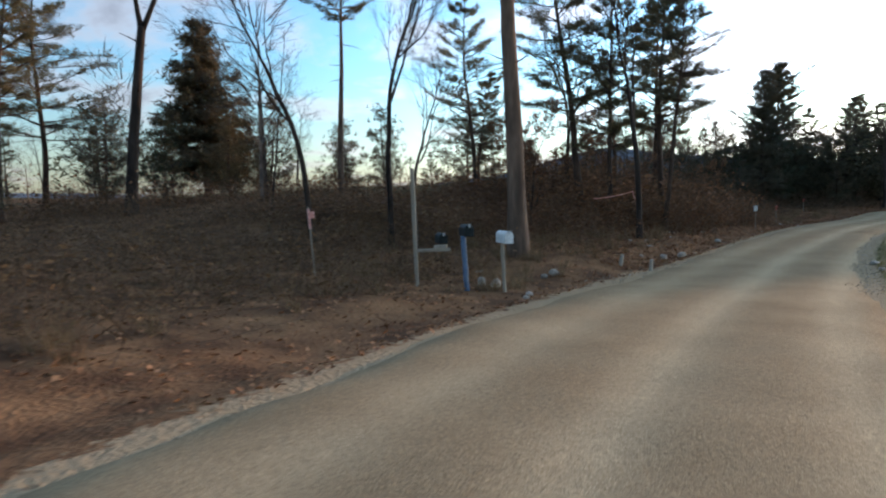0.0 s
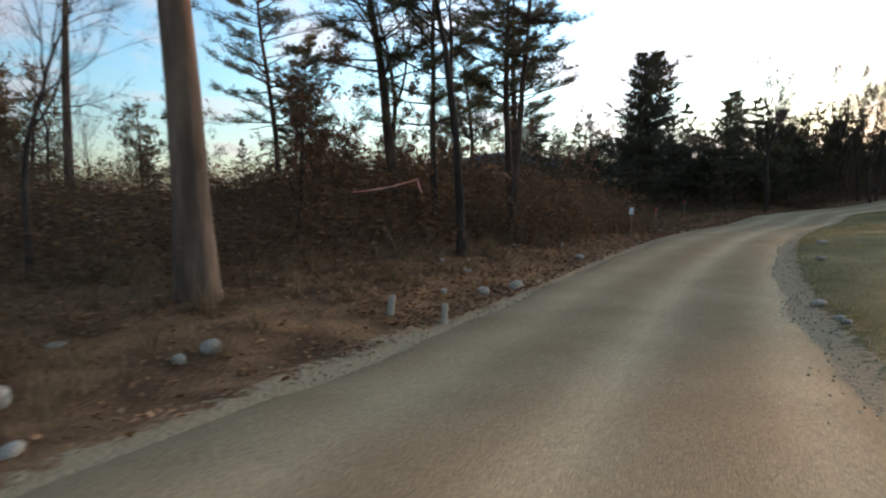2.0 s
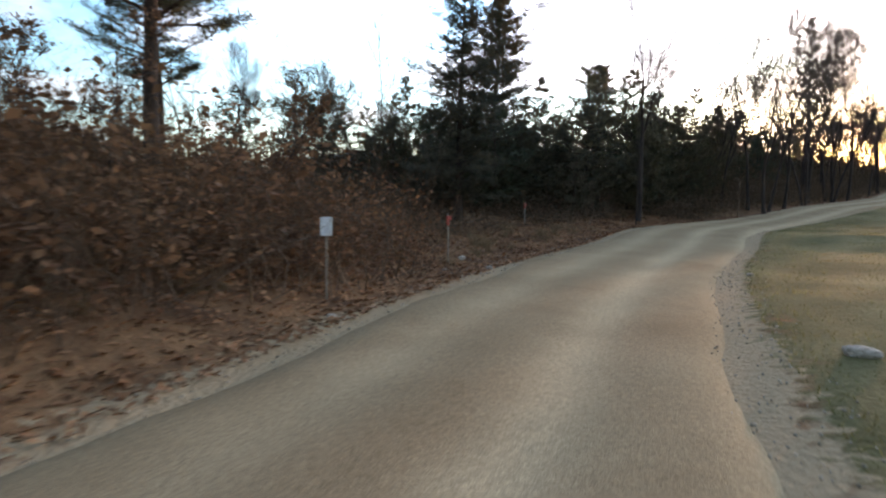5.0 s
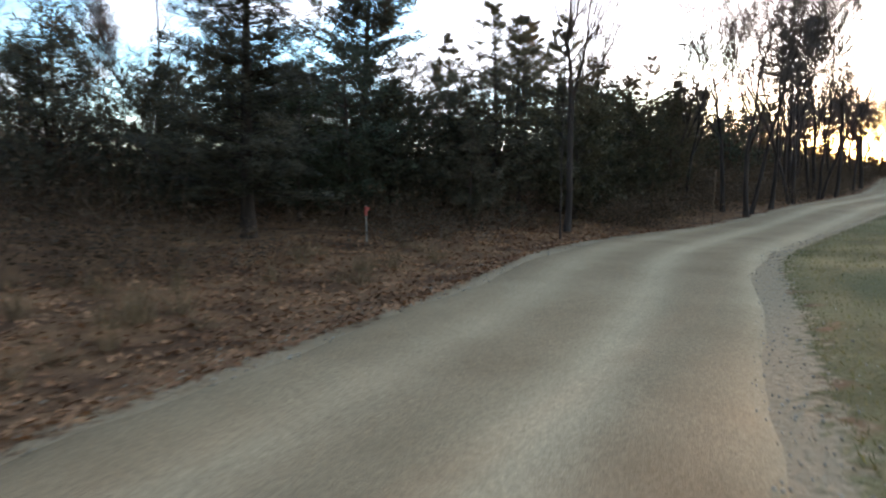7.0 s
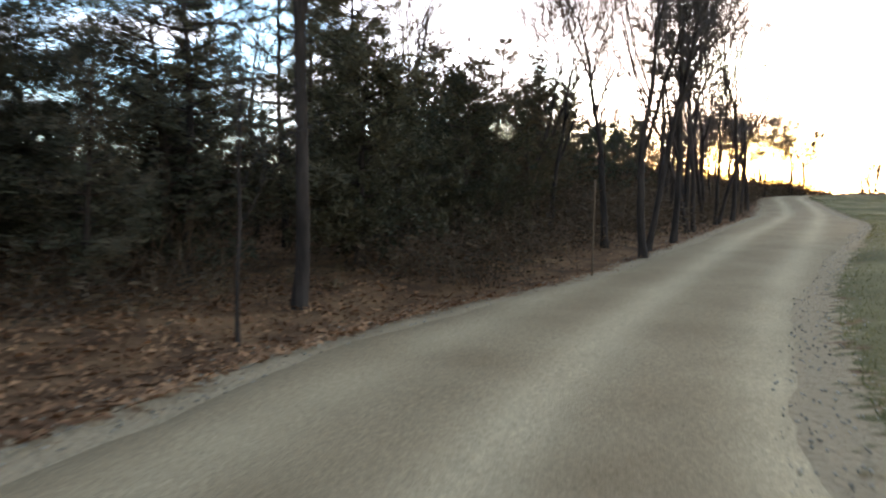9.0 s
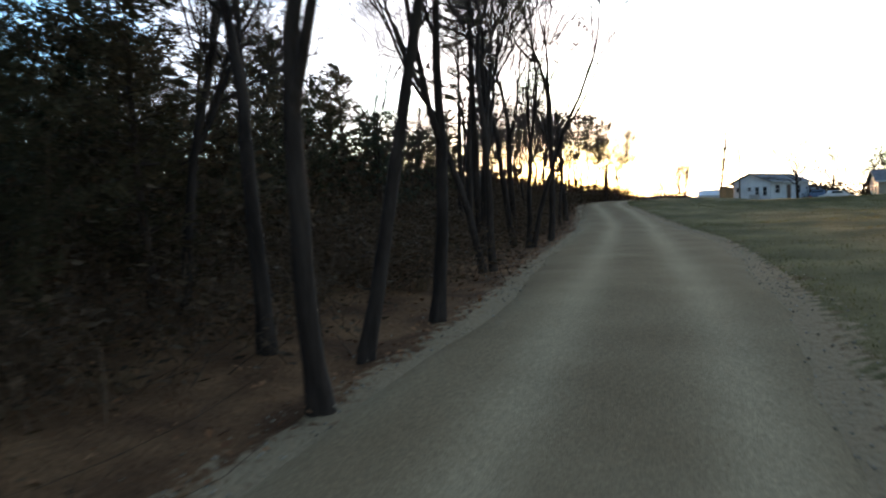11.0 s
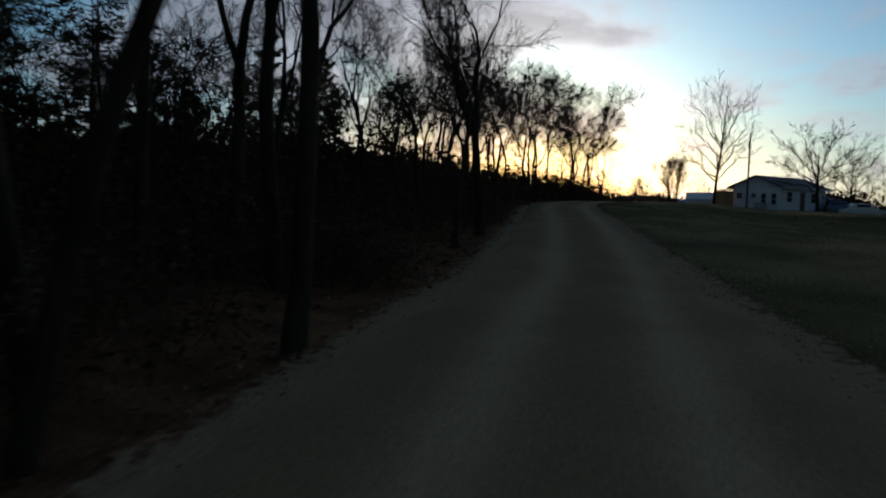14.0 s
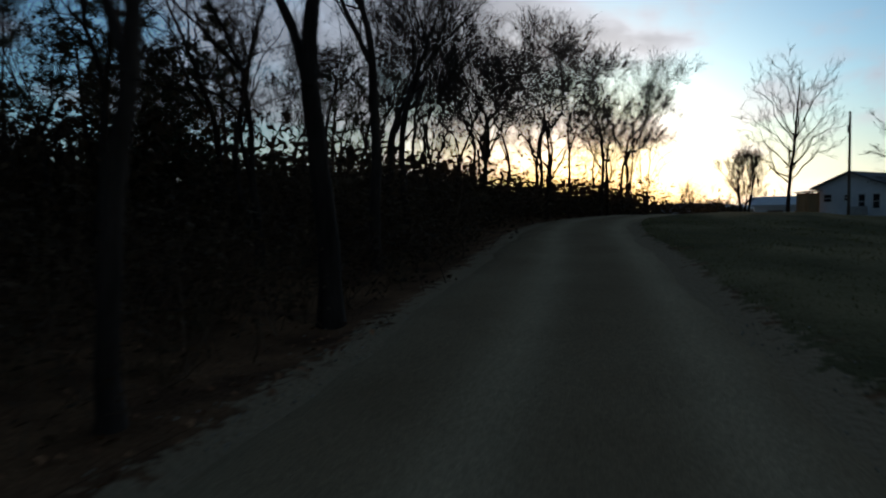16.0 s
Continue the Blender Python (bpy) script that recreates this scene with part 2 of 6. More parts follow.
def gravel_material():
    """Packed gravel: pale compacted wheel tracks, looser darker stuff between and at the sides."""
    m = bpy.data.materials.new("packed_gravel")
    m.use_nodes = True
    nt = m.node_tree
    N, L = nt.nodes.new, nt.links.new
    b = nt.nodes["Principled BSDF"]
    tc, at = N("ShaderNodeTexCoord"), N("ShaderNodeAttribute")
    at.attribute_name = "track"
    n, f, v = N("ShaderNodeTexNoise"), N("ShaderNodeTexNoise"), N("ShaderNodeTexVoronoi")
    n.inputs["Scale"].default_value, n.inputs["Detail"].default_value = 0.7, 6
    f.inputs["Scale"].default_value, f.inputs["Detail"].default_value = 30, 3
    v.inputs["Scale"].default_value = 75
    for t in (n, f, v):
        L(tc.outputs["Object"], t.inputs["Vector"])
    r = N("ShaderNodeValToRGB")
    r.color_ramp.elements[0].position, r.color_ramp.elements[1].position = 0.36, 0.86
    r.color_ramp.elements[0].color, r.color_ramp.elements[1].color = (0.225, 0.146, 0.076, 1), (0.46, 0.335, 0.192, 1)
    w = N("ShaderNodeMath"); w.operation = "MULTIPLY_ADD"; w.inputs[1].default_value = 0.34
    calm = N("ShaderNodeMapRange")
    calm.inputs[3].default_value, calm.inputs[4].default_value = 0.3, 0.72
    L(n.outputs["Fac"], calm.inputs[0])
    L(at.outputs["Fac"], w.inputs[0]); L(calm.outputs[0], w.inputs[2])
    L(w.outputs[0], r.inputs[0])
    g, x = N("ShaderNodeMapRange"), N("ShaderNodeMixRGB")
    g.inputs[3].default_value, g.inputs[4].default_value = 0.6, 1.4
    L(f.outputs["Fac"], g.inputs[0])
    x.blend_type = "MULTIPLY"; x.inputs[0].default_value = 1
    L(r.outputs[0], x.inputs[1]); L(g.outputs[0], x.inputs[2])
    v2, x2 = N("ShaderNodeMapRange"), N("ShaderNodeMixRGB")
    v2.inputs[3].default_value, v2.inputs[4].default_value = 0.75, 1.25
    L(v.outputs["Color"], v2.inputs[0])
    x2.blend_type = "MULTIPLY"; x2.inputs[0].default_value = 1
    L(x.outputs[0], x2.inputs[1]); L(v2.outputs[0], x2.inputs[2])
    L(x2.outputs[0], b.inputs["Base Color"])
    b.inputs["Roughness"].default_value, b.inputs["Specular IOR Level"].default_value = 1.0, 0.04
    bp = N("ShaderNodeBump")
    bp.inputs["Strength"].default_value, bp.inputs["Distance"].default_value = 0.4, 0.01
    L(v.outputs["Distance"], bp.inputs["Height"]); L(bp.outputs[0], b.inputs["Normal"])
    return m


M_GROUND, M_GRAVEL = ground_material(), gravel_material()


# ---------- mesh tools ----------
class Soup:
    """Vertices and faces gathered for one mesh."""

    def __init__(self):
        self.v, self.f = [], []

    def tube(self, pts, radii, sides=6, cap=True):
        base, n = len(self.v), len(pts)
        for i, p in enumerate(pts):
            a = pts[min(i + 1, n - 1)] - pts[max(i - 1, 0)]
            a = a.normalized() if a.length > 1e-6 else Vector((0, 0, 1))
            u = a.orthogonal().normalized() if abs(a.z) < 0.9 else Vector((a.z, 0, -a.x)).normalized()
            w = a.cross(u)
            for k in range(sides):
                t = 2 * math.pi * k / sides
                self.v.append(p + (u * math.cos(t) + w * math.sin(t)) * radii[i])
        for i in range(n - 1):
            for k in range(sides):
                k2 = (k + 1) % sides
                self.f.append((base + i * sides + k, base + i * sides + k2, base + (i + 1) * sides + k2, base + (i + 1) * sides + k))
        if cap:
            self.f.append(tuple(base + (n - 1) * sides + k for k in range(sides)))
            self.f.append(tuple(base + k for k in reversed(range(sides))))

    def tri(self, a, b, c):
        n = len(self.v)
        self.v += [a, b, c]
        self.f.append((n, n + 1, n + 2))

    def box(self, lo, hi, m=None):
        n = len(self.v)
        for z in (lo[2], hi[2]):
            for x, y in ((lo[0], lo[1]), (hi[0], lo[1]), (hi[0], hi[1]), (lo[0], hi[1])):
                p = Vector((x, y, z))
                self.v.append(m @ p if m else p)
        self.f += [tuple(n + i for i in q) for q in ((0, 3, 2, 1), (4, 5, 6, 7), (0, 1, 5, 4), (1, 2, 6, 5), (2, 3, 7, 6), (3, 0, 4, 7))]

    def mesh(self, name, mat, smooth=False):
        me = bpy.data.meshes.new(name)
        me.from_pydata([tuple(p) for p in self.v], [], self.f)
        me.materials.append(mat)
        if smooth:
            me.polygons.foreach_set("use_smooth", [True] * len(me.polygons))
        me.update()
        return me


def part(name, soup, mat, parent, label="", smooth=False):
    ob = new(name, soup.mesh(name, mat, smooth))
    ob.parent = parent
    return tagged(ob, label)


def thing(name, label, category, group="", kind="", at=None):
    ob = new(name)
    ob.empty_display_size = 0.2
    if at is not None:
        ob.matrix_basis = at
    return tagged(ob, label, category, group, kind)


def bevel(ob, width, segments=2):
    md = ob.modifiers.new("bevel", "BEVEL")
    md.width, md.segments, md.limit_method = width, segments, "ANGLE"
    return ob


def array_mesh(name, verts, tris, mats, index=None):
    """A large mesh of triangles from arrays."""
    me = bpy.data.meshes.new(name)
    nv, nt_ = len(verts), len(tris)
    me.vertices.add(nv)
    me.vertices.foreach_set("co", np.asarray(verts, np.float32).ravel())
    me.loops.add(nt_ * 3)
    me.loops.foreach_set("vertex_index", np.asarray(tris, np.int32).ravel())
    me.polygons.add(nt_)
    me.polygons.foreach_set("loop_start", np.arange(0, nt_ * 3, 3, dtype=np.int32))
    for m in mats:
        me.materials.append(m)
    if index is not None:
        me.polygons.foreach_set("material_index", np.asarray(index, np.int32))
    me.update(calc_edges=True)
    return me


# ---------- the lie of the land ----------
LINE = [(-9, -22, 0.2), (-4.4, -10.6, 0.05), (0, 0, 0), (2.6, 5.6, -0.2), (4.75, 9.6, -0.4), (7.4, 14, -0.6), (9.6, 17.4, -0.62), (12.9, 21.9, -0.62),
        (16.8, 26.8, -0.6), (20.7, 31.2, -0.66), (24.4, 34.9, -0.68), (27.9, 38.4, -0.5), (31.5, 41, -0.47), (36, 43.6, -0.34), (41.9, 46.5, 0.1), (47, 49.2, 0.22),
        (52.5, 52.1, 0.35), (57.8, 55, 0.5), (60.5, 56.4, 0.6), (66.5, 60.1, 1), (71.5, 63.4, 1.43), (75.3, 66, 1.72), (79.5, 68.1, 2), (85, 69.2, 2.16),
        (91.5, 70, 2.1), (102, 71.9, 1.85), (120, 77, 1.7), (140, 84, 1.6)]
# half widths of the gravel to the left and to the right of that line
LEFT = [3.2, 3.2, 3.3, 3.3, 3.3, 3.2, 3.0, 3.1, 3.2, 3.3, 3.3, 3.1, 3.0, 2.2, 1.75, 2.0, 2.1, 2.2, 2.2, 2.1, 1.9, 1.75, 1.6, 1.6, 1.6, 1.7, 1.7, 1.7]
RIGHT = [1.6, 1.6, 1.5, 1.4, 1.3, 1.1, 0.9, 0.65, 0.5, 0.5, 0.65, 0.8, 1.0, 1.15, 1.5, 1.9, 2.0, 1.75, 1.5, 1.2, 1.05, 1.0, 1.0, 1.4, 1.4, 1.6, 1.6, 1.6]


def dense_line(steps=14):
    pts, cols = np.array(LINE, float), np.column_stack([np.array(LINE, float), LEFT, RIGHT])
    out = []
    for i in range(len(pts) - 1):
        p0, p1, p2, p3 = (cols[max(0, min(len(cols) - 1, j))] for j in (i - 1, i, i + 1, i + 2))
        for t in np.arange(steps) / steps:
            out.append(0.5 * (2 * p1 + (p2 - p0) * t + (2 * p0 - 5 * p1 + 4 * p2 - p3) * t * t + (3 * p1 - p0 - 3 * p2 + p3) * t**3))
    out.append(cols[-1])
    return np.array(out)


ROAD = dense_line()
_dir = np.gradient(ROAD[:, :2], axis=0)
_dir /= np.linalg.norm(_dir, axis=1)[:, None]
_nor = np.column_stack([-_dir[:, 1], _dir[:, 0]])          # to the left


def road_coords(x, y):
    """Signed distance to the left of the road line, and the nearest sample, for arrays of places."""
    x, y = np.atleast_1d(np.asarray(x, float)), np.atleast_1d(np.asarray(y, float))
    near = np.empty(len(x), int)
    for a in range(0, len(x), 20000):
        d2 = (x[a:a + 20000, None] - ROAD[None, :, 0]) ** 2 + (y[a:a + 20000, None] - ROAD[None, :, 1]) ** 2
        near[a:a + 20000] = d2.argmin(1)
    off = np.column_stack([x - ROAD[near, 0], y - ROAD[near, 1]])
    side = np.sign((off * _nor[near]).sum(1))
    return side * np.hypot(off[:, 0], off[:, 1]), near


def smooth(a, lo, hi):
    t = np.clip((a - lo) / (hi - lo), 0, 1)
    return t * t * (3 - 2 * t)


def bumps(x, y):
    return 0.05 * np.sin(x * 1.3 + 1.7 * np.sin(y * 0.9)) * np.sin(y * 1.1 + 0.6 * np.sin(x * 0.7)) + 0.025 * np.sin(x * 3.7 + y * 2.9) * np.sin(y * 4.1 - x * 1.3)


def ground_z(x, y):
    d, k = road_coords(x, y)
    zr, a, b = ROAD[k, 2], d - ROAD[k, 3], -d - ROAD[k, 4]
    early = 1 - smooth(ROAD[k, 0], 14, 34)
    left = -0.1 * smooth(a, 0, 0.8) + 0.16 * smooth(a, 0.9, 3.0) + (0.3 + 0.5 * early * smooth(ROAD[k, 1], 8, 18)) * smooth(a, 3, 10) + (0.1 + 0.55 * early * smooth(ROAD[k, 1], 12, 20)) * smooth(a, 9, 24) + 1.2 * smooth(a, 30, 120)
    left = left + 0.42 * smooth(ROAD[k, 1], 10.5, 15) * (1 - smooth(ROAD[k, 1], 23, 31)) * smooth(a, 0.0, 1.5)      # the cut bank by the mailboxes
    right = 0.06 * smooth(b, 0, 0.7) + 0.12 * smooth(b, 1, 6) + 0.08 * smooth(b, 8, 40)
    right = right - 0.85 * smooth(b, 5, 15) * smooth(ROAD[k, 0], 97, 112)      # the yard falls away from the road
    dip = smooth(ROAD[k, 0], 58, 74) * (1 - smooth(ROAD[k, 0], 95, 103))     # the field sags before the houses
    right = right - 0.55 * dip * smooth(b, 0.8, 9)
    off = np.maximum(a, b)
    z = zr + np.where(d > 0, left, right) * (off > 0)
    z = np.where(off < 0.15, zr - 0.07 * smooth(-off, -0.15, 0.1), z)
    return z + bumps(np.asarray(x, float), np.asarray(y, float)) * smooth(off, 0.2, 1.6)


def gz(x, y):
    return float(ground_z(x, y)[0])


def spread(lo, hi, step, far):
    core = np.arange(lo, hi + step, step)
    grow = step * 1.35 ** np.arange(1, 40)
    out = np.cumsum(grow)
    out = out[out < far]
    return np.concatenate([lo - out[::-1], core, hi + out])


def build_ground():
    xs, ys = spread(-24, 128, 0.65, 2500), spread(-16, 100, 0.65, 2500)
    X, Y = np.meshgrid(xs, ys)
    x, y = X.ravel(), Y.ravel()
    z = ground_z(x, y)
    d, k = road_coords(x, y)
    nx, ny = len(xs), len(ys)
    i = (np.arange(ny - 1)[:, None] * nx + np.arange(nx - 1)[None]).ravel()
    tris = np.concatenate([np.column_stack([i, i + 1, i + nx + 1]), np.column_stack([i, i + nx + 1, i + nx])])
    me = array_mesh("ground", np.column_stack([x, y, z]), tris, [M_GROUND])
    turf = me.attributes.new("turf", "FLOAT", "POINT")
    far_turf = 0.75 * smooth(d, 45, 90)
    turf.data.foreach_set("value", np.where(d < 0, 0.45 + 0.35 * smooth(-d - ROAD[k, 4], 0.1, 1.2), far_turf).astype(np.float32))
    off = np.maximum(d - ROAD[k, 3], -d - ROAD[k, 4])
    grit = me.attributes.new("grit", "FLOAT", "POINT")
    grit.data.foreach_set("value", (0.75 * (1 - smooth(off, -0.1, 0.85))).astype(np.float32))
    me.polygons.foreach_set("use_smooth", [True] * len(me.polygons))
    tagged(new("ground", me), "leaf-strewn woodland soil and thin winter turf", "ground", kind="structure")


def build_road():
    rnd = np.random.RandomState(4)
    across = np.linspace(0, 1, 21)
    idx = np.arange(0, len(ROAD), 1)
    V, T = [], []
    for j in idx:
        wl = ROAD[j, 3] + 0.14 * np.sin(j * 0.31) * np.sin(j * 0.17) + rnd.uniform(-0.03, 0.03)
        wr = ROAD[j, 4] + 0.12 * np.sin(j * 0.27 + 1) * np.sin(j * 0.19) + rnd.uniform(-0.03, 0.03)
        o = wl + (-wr - wl) * across
        # two worn wheel tracks beside the driven line
        tr = np.exp(-((o - 0.78) / 0.3) ** 2) + np.exp(-((o + 0.72) / 0.3) ** 2) + 0.6 * np.exp(-((o - 2.2) / 0.35) ** 2)
        edge = np.minimum(across, 1 - across)
        h = 0.035 * np.clip(edge / 0.12, 0, 1) - 0.03 * tr - 0.045 * (edge < 0.01)
        for oo, hh, tt in zip(o, h, tr):
            p = ROAD[j, :2] + _nor[j] * oo
            V.append((p[0], p[1], ROAD[j, 2] + hh - 0.005 + 0.008 * math.sin(3 * p[0]) * math.sin(2.6 * p[1])))
            T.append(tt)
    n, m = len(across), len(idx)
    i = (np.arange(m - 1)[:, None] * n + np.arange(n - 1)[None]).ravel()
    tris = np.concatenate([np.column_stack([i, i + n + 1, i + 1]), np.column_stack([i, i + n, i + n + 1])])[:, ::-1]
    me = array_mesh("road", V, tris, [M_GRAVEL])
    at = me.attributes.new("track", "FLOAT", "POINT")
    at.data.foreach_set("value", np.array(T, np.float32))
    me.polygons.foreach_set("use_smooth", [True] * len(me.polygons))
    tagged(new("road", me), "pale tan gravel road with worn wheel tracks", "road", kind="structure")


build_ground()
build_road()

# ---------- trees ----------
def wander(rnd, p, d, length, n, bend, lift):
    """Points along a crooked limb from p towards d."""
    pts, d = [p.copy()], d.normalized()
    for _ in range(n):
        d = (d + Vector((rnd.uniform(-bend, bend), rnd.uniform(-bend, bend), rnd.uniform(-bend, bend) * 0.6 + lift))).normalized()
        p = p + d * (length / n)
        pts.append(p.copy())
    return pts, d


def along(pts, t):
    f = t * (len(pts) - 1)
    i = min(int(f), len(pts) - 2)
    return pts[i].lerp(pts[i + 1], f - i), (pts[i + 1] - pts[i]).normalized()


def sideways(rnd, d, angle):
    """A direction that leaves d by that angle."""
    u = d.orthogonal().normalized()
    t = rnd.uniform(0, 2 * math.pi)
    s = u * math.cos(t) + d.cross(u) * math.sin(t)
    return (d * math.cos(angle) + s * math.sin(angle)).normalized()


def twig_spray(rnd, soup, p, d, length, r, depth, count):
    if depth <= 0:                                    # the finest twigs: two thin blades each
        q = p + (d + Vector((0, 0, 0.15))).normalized() * length
        m = p.lerp(q, 0.55) + Vector((rnd.uniform(-1, 1), rnd.uniform(-1, 1), rnd.uniform(-1, 1))) * length * 0.09
        s = d.orthogonal().normalized() * r * 0.9
        soup.tri(p - s, p + s, m)
        soup.tri(m - s * 0.8 - (q - p) * 0.05, m + s * 0.8 - (q - p) * 0.05, q)
        return
    n = 3
    pts, _ = wander(rnd, p, d, length, n, 0.28, 0.05)
    soup.tube(pts, [r * (1 - 0.85 * i / n) for i in range(n + 1)], 3, False)
    for _ in range(count + 3):
        t = rnd.uniform(0.2, 1.0)
        q, e = along(pts, t)
        twig_spray(rnd, soup, q, sideways(rnd, e, rnd.uniform(0.4, 0.95)), length * rnd.uniform(0.35, 0.65), max(r * 0.55, 0.007) if r < 0.015 else r * 0.9, depth - 1, count)


def flare(pts, radii):
    """A root flare at the foot of a trunk."""
    return [pts[0] + Vector((0, 0, -0.25)), pts[0] + Vector((0, 0, 0.12))] + pts[1:], [radii[0] * 1.55, radii[0] * 1.18] + radii[1:]


def bare_tree(label, seed, h, r, first=0.35, limbs=9, spread=0.75, bend=0.1, fork=0, count=5, reach=0.42, depth=2, bark=None, fork_at=(0.5, 0.98), fine=0.01):
    rnd = random.Random(seed)
    ob = thing("bare_tree", label, "tree", "bare trees of the wood")
    trunk, crown = Soup(), Soup()
    n = 11
    pts, top = wander(rnd, Vector((0, 0, 0)), Vector((0, 0, 1)), h * (0.62 if fork else 1), n, bend, 0.06)
    taper = 0.55 if fork else 0.9
    radii = [r * (1 - taper * i / n) for i in range(n + 1)]
    trunk.tube(*flare(pts, radii), 9)
    stems = [(pts, radii)]
    for _ in range(fork):
        fp, fd = along(pts, rnd.uniform(*fork_at))
        fpts, _ = wander(rnd, fp, sideways(rnd, fd, rnd.uniform(0.2, 0.5)), h * rnd.uniform(0.42, 0.6), 8, bend * 1.3, 0.14)
        fr = [r * 0.5 * (1 - 0.9 * i / 8) for i in range(9)]
        trunk.tube(fpts, fr, 7)
        stems.append((fpts, fr))
    for s, (sp, sr) in enumerate(stems):
        for k in range(limbs if s == 0 else max(4, limbs // 2)):
            t = (first if s == 0 else 0.2) + (1 - (first if s == 0 else 0.2)) * ((k + rnd.random()) / (limbs if s == 0 else max(4, limbs // 2)))
            t = min(t, 0.985)
            p, d = along(sp, t)
            rr = sr[min(int(t * (len(sr) - 1)), len(sr) - 1)]
            length = h * reach * (1.12 - 0.7 * t) * rnd.uniform(0.6, 1.15)
            lpts, _ = wander(rnd, p, sideways(rnd, d, spread * rnd.uniform(0.7, 1.25)), length, 6, 0.2, 0.12)
            lr = [max(rr * 0.5, 0.012) * (1 - 0.85 * i / 6) for i in range(7)]
            trunk.tube(lpts, lr, 5, False)
            for _ in range(count + 2):
                q, e = along(lpts, rnd.uniform(0.2, 1))
                twig_spray(rnd, crown, q, sideways(rnd, e, rnd.uniform(0.35, 0.9)), length * rnd.uniform(0.3, 0.55), max(rr * 0.17, fine), depth - 1, count)
    part("trunk", trunk, bark or M_GREYBARK, ob, smooth=True)
    part("crown", crown, M_TWIG, ob, "leafless fine twigs")
    return ob


def tuft(rnd, soup, p, size, count, flat=0.6, width=0.06):
    """A clump of needle blades round p."""
    for _ in range(count):
        d = Vector((rnd.gauss(0, 1), rnd.gauss(0, 1), rnd.gauss(0.25, flat))).normalized() * size * rnd.uniform(0.55, 1.15)
        s = d.orthogonal().normalized() * size * width * rnd.uniform(0.7, 1.4)
        o = p + Vector((rnd.uniform(-1, 1), rnd.uniform(-1, 1), rnd.uniform(-1, 1))) * size * 0.45
        soup.tri(o - s, o + s, o + d)


def pine_tree(label, seed, h, r, first=0.4, whorls=11, per=5, reach=0.2, tufts=7, tsize=0.3, blades=13, needle=None, bark=None, bend=0.05, peak=0.35, dead=0.5, dome=2.0):
    """A tall pine: bare lower trunk with dead stubs, whorled limbs with clumps of needles above."""
    rnd = random.Random(seed)
    ob = thing("pine_tree", label, "tree", "pines of the wood")
    trunk, crown = Soup(), Soup()
    n = 12
    pts, _ = wander(rnd, Vector((0, 0, 0)), Vector((0, 0, 1)), h, n, bend, 0.08)
    radii = [r * (1 - 0.9 * i / n) for i in range(n + 1)]
    trunk.tube(*flare(pts, radii), 10)
    for k in range(int(dead * 12)):
        p, d = along(pts, rnd.uniform(0.15, first + 0.08))
        q, _ = wander(rnd, p, sideways(rnd, d, rnd.uniform(1.2, 1.7)), h * rnd.uniform(0.04, 0.13), 4, 0.2, -0.03)
        trunk.tube(q, [0.022, 0.018, 0.013, 0.008, 0.004], 4, False)
    for w in range(whorls):
        t = first + (0.985 - first) * (w + 0.3 * rnd.random()) / (whorls - 0.6)
        t = min(t, 0.985)
        u = (t - first) / (1 - first)
        wide = h * reach * (0.45 + 0.55 * math.sin(math.pi * min(1, (u + peak) / (1 + peak)))) * (1.05 - 0.72 * u ** dome)
        for k in range(per):
            if rnd.random() < 0.12:
                continue
            p, d = along(pts, min(0.99, t + rnd.uniform(-0.02, 0.02)))
            a = 2 * math.pi * (k + rnd.uniform(-0.3, 0.3)) / per + w
            dd = Vector((math.cos(a), math.sin(a), rnd.uniform(-0.15, 0.45) + 0.6 * u * u))
            ln = wide * rnd.uniform(0.55, 1.2)
            lp, _ = wander(rnd, p, dd, ln, 5, 0.16, 0.04)
            trunk.tube(lp, [0.035 * (1 - 0.85 * i / 5) * (1.1 - 0.6 * u) * (h / 10) for i in range(6)], 4, False)
            for _ in range(int(tufts * 0.8)):      # flat side sprays, each with small clumps of needles
                g = rnd.uniform(0.3, 1.0)
                q, e = along(lp, g)
                side = (e.cross(Vector((0, 0, 1))).normalized() * rnd.choice((-1, 1)) * rnd.uniform(0.4, 1.1) + e * 0.8 + Vector((0, 0, rnd.uniform(-0.15, 0.35)))).normalized()
                sl = ln * rnd.uniform(0.14, 0.42) * (1.35 - 0.7 * g)
                trunk.tri(q, q + Vector((0, 0, 0.02)), q + side * sl)
                for f in (0.45, 0.75, 1.02):
                    tuft(rnd, crown, q + side * sl * f, tsize * rnd.uniform(0.55, 1.05), blades // 2 + 2, 0.4, 0.07)
    tuft(rnd, crown, pts[-1], tsize, blades)
    part("trunk", trunk, bark or M_BARK, ob, smooth=True)
    part("crown", crown, needle or M_NEEDLE, ob, "clumps of dull green needles")
    return ob


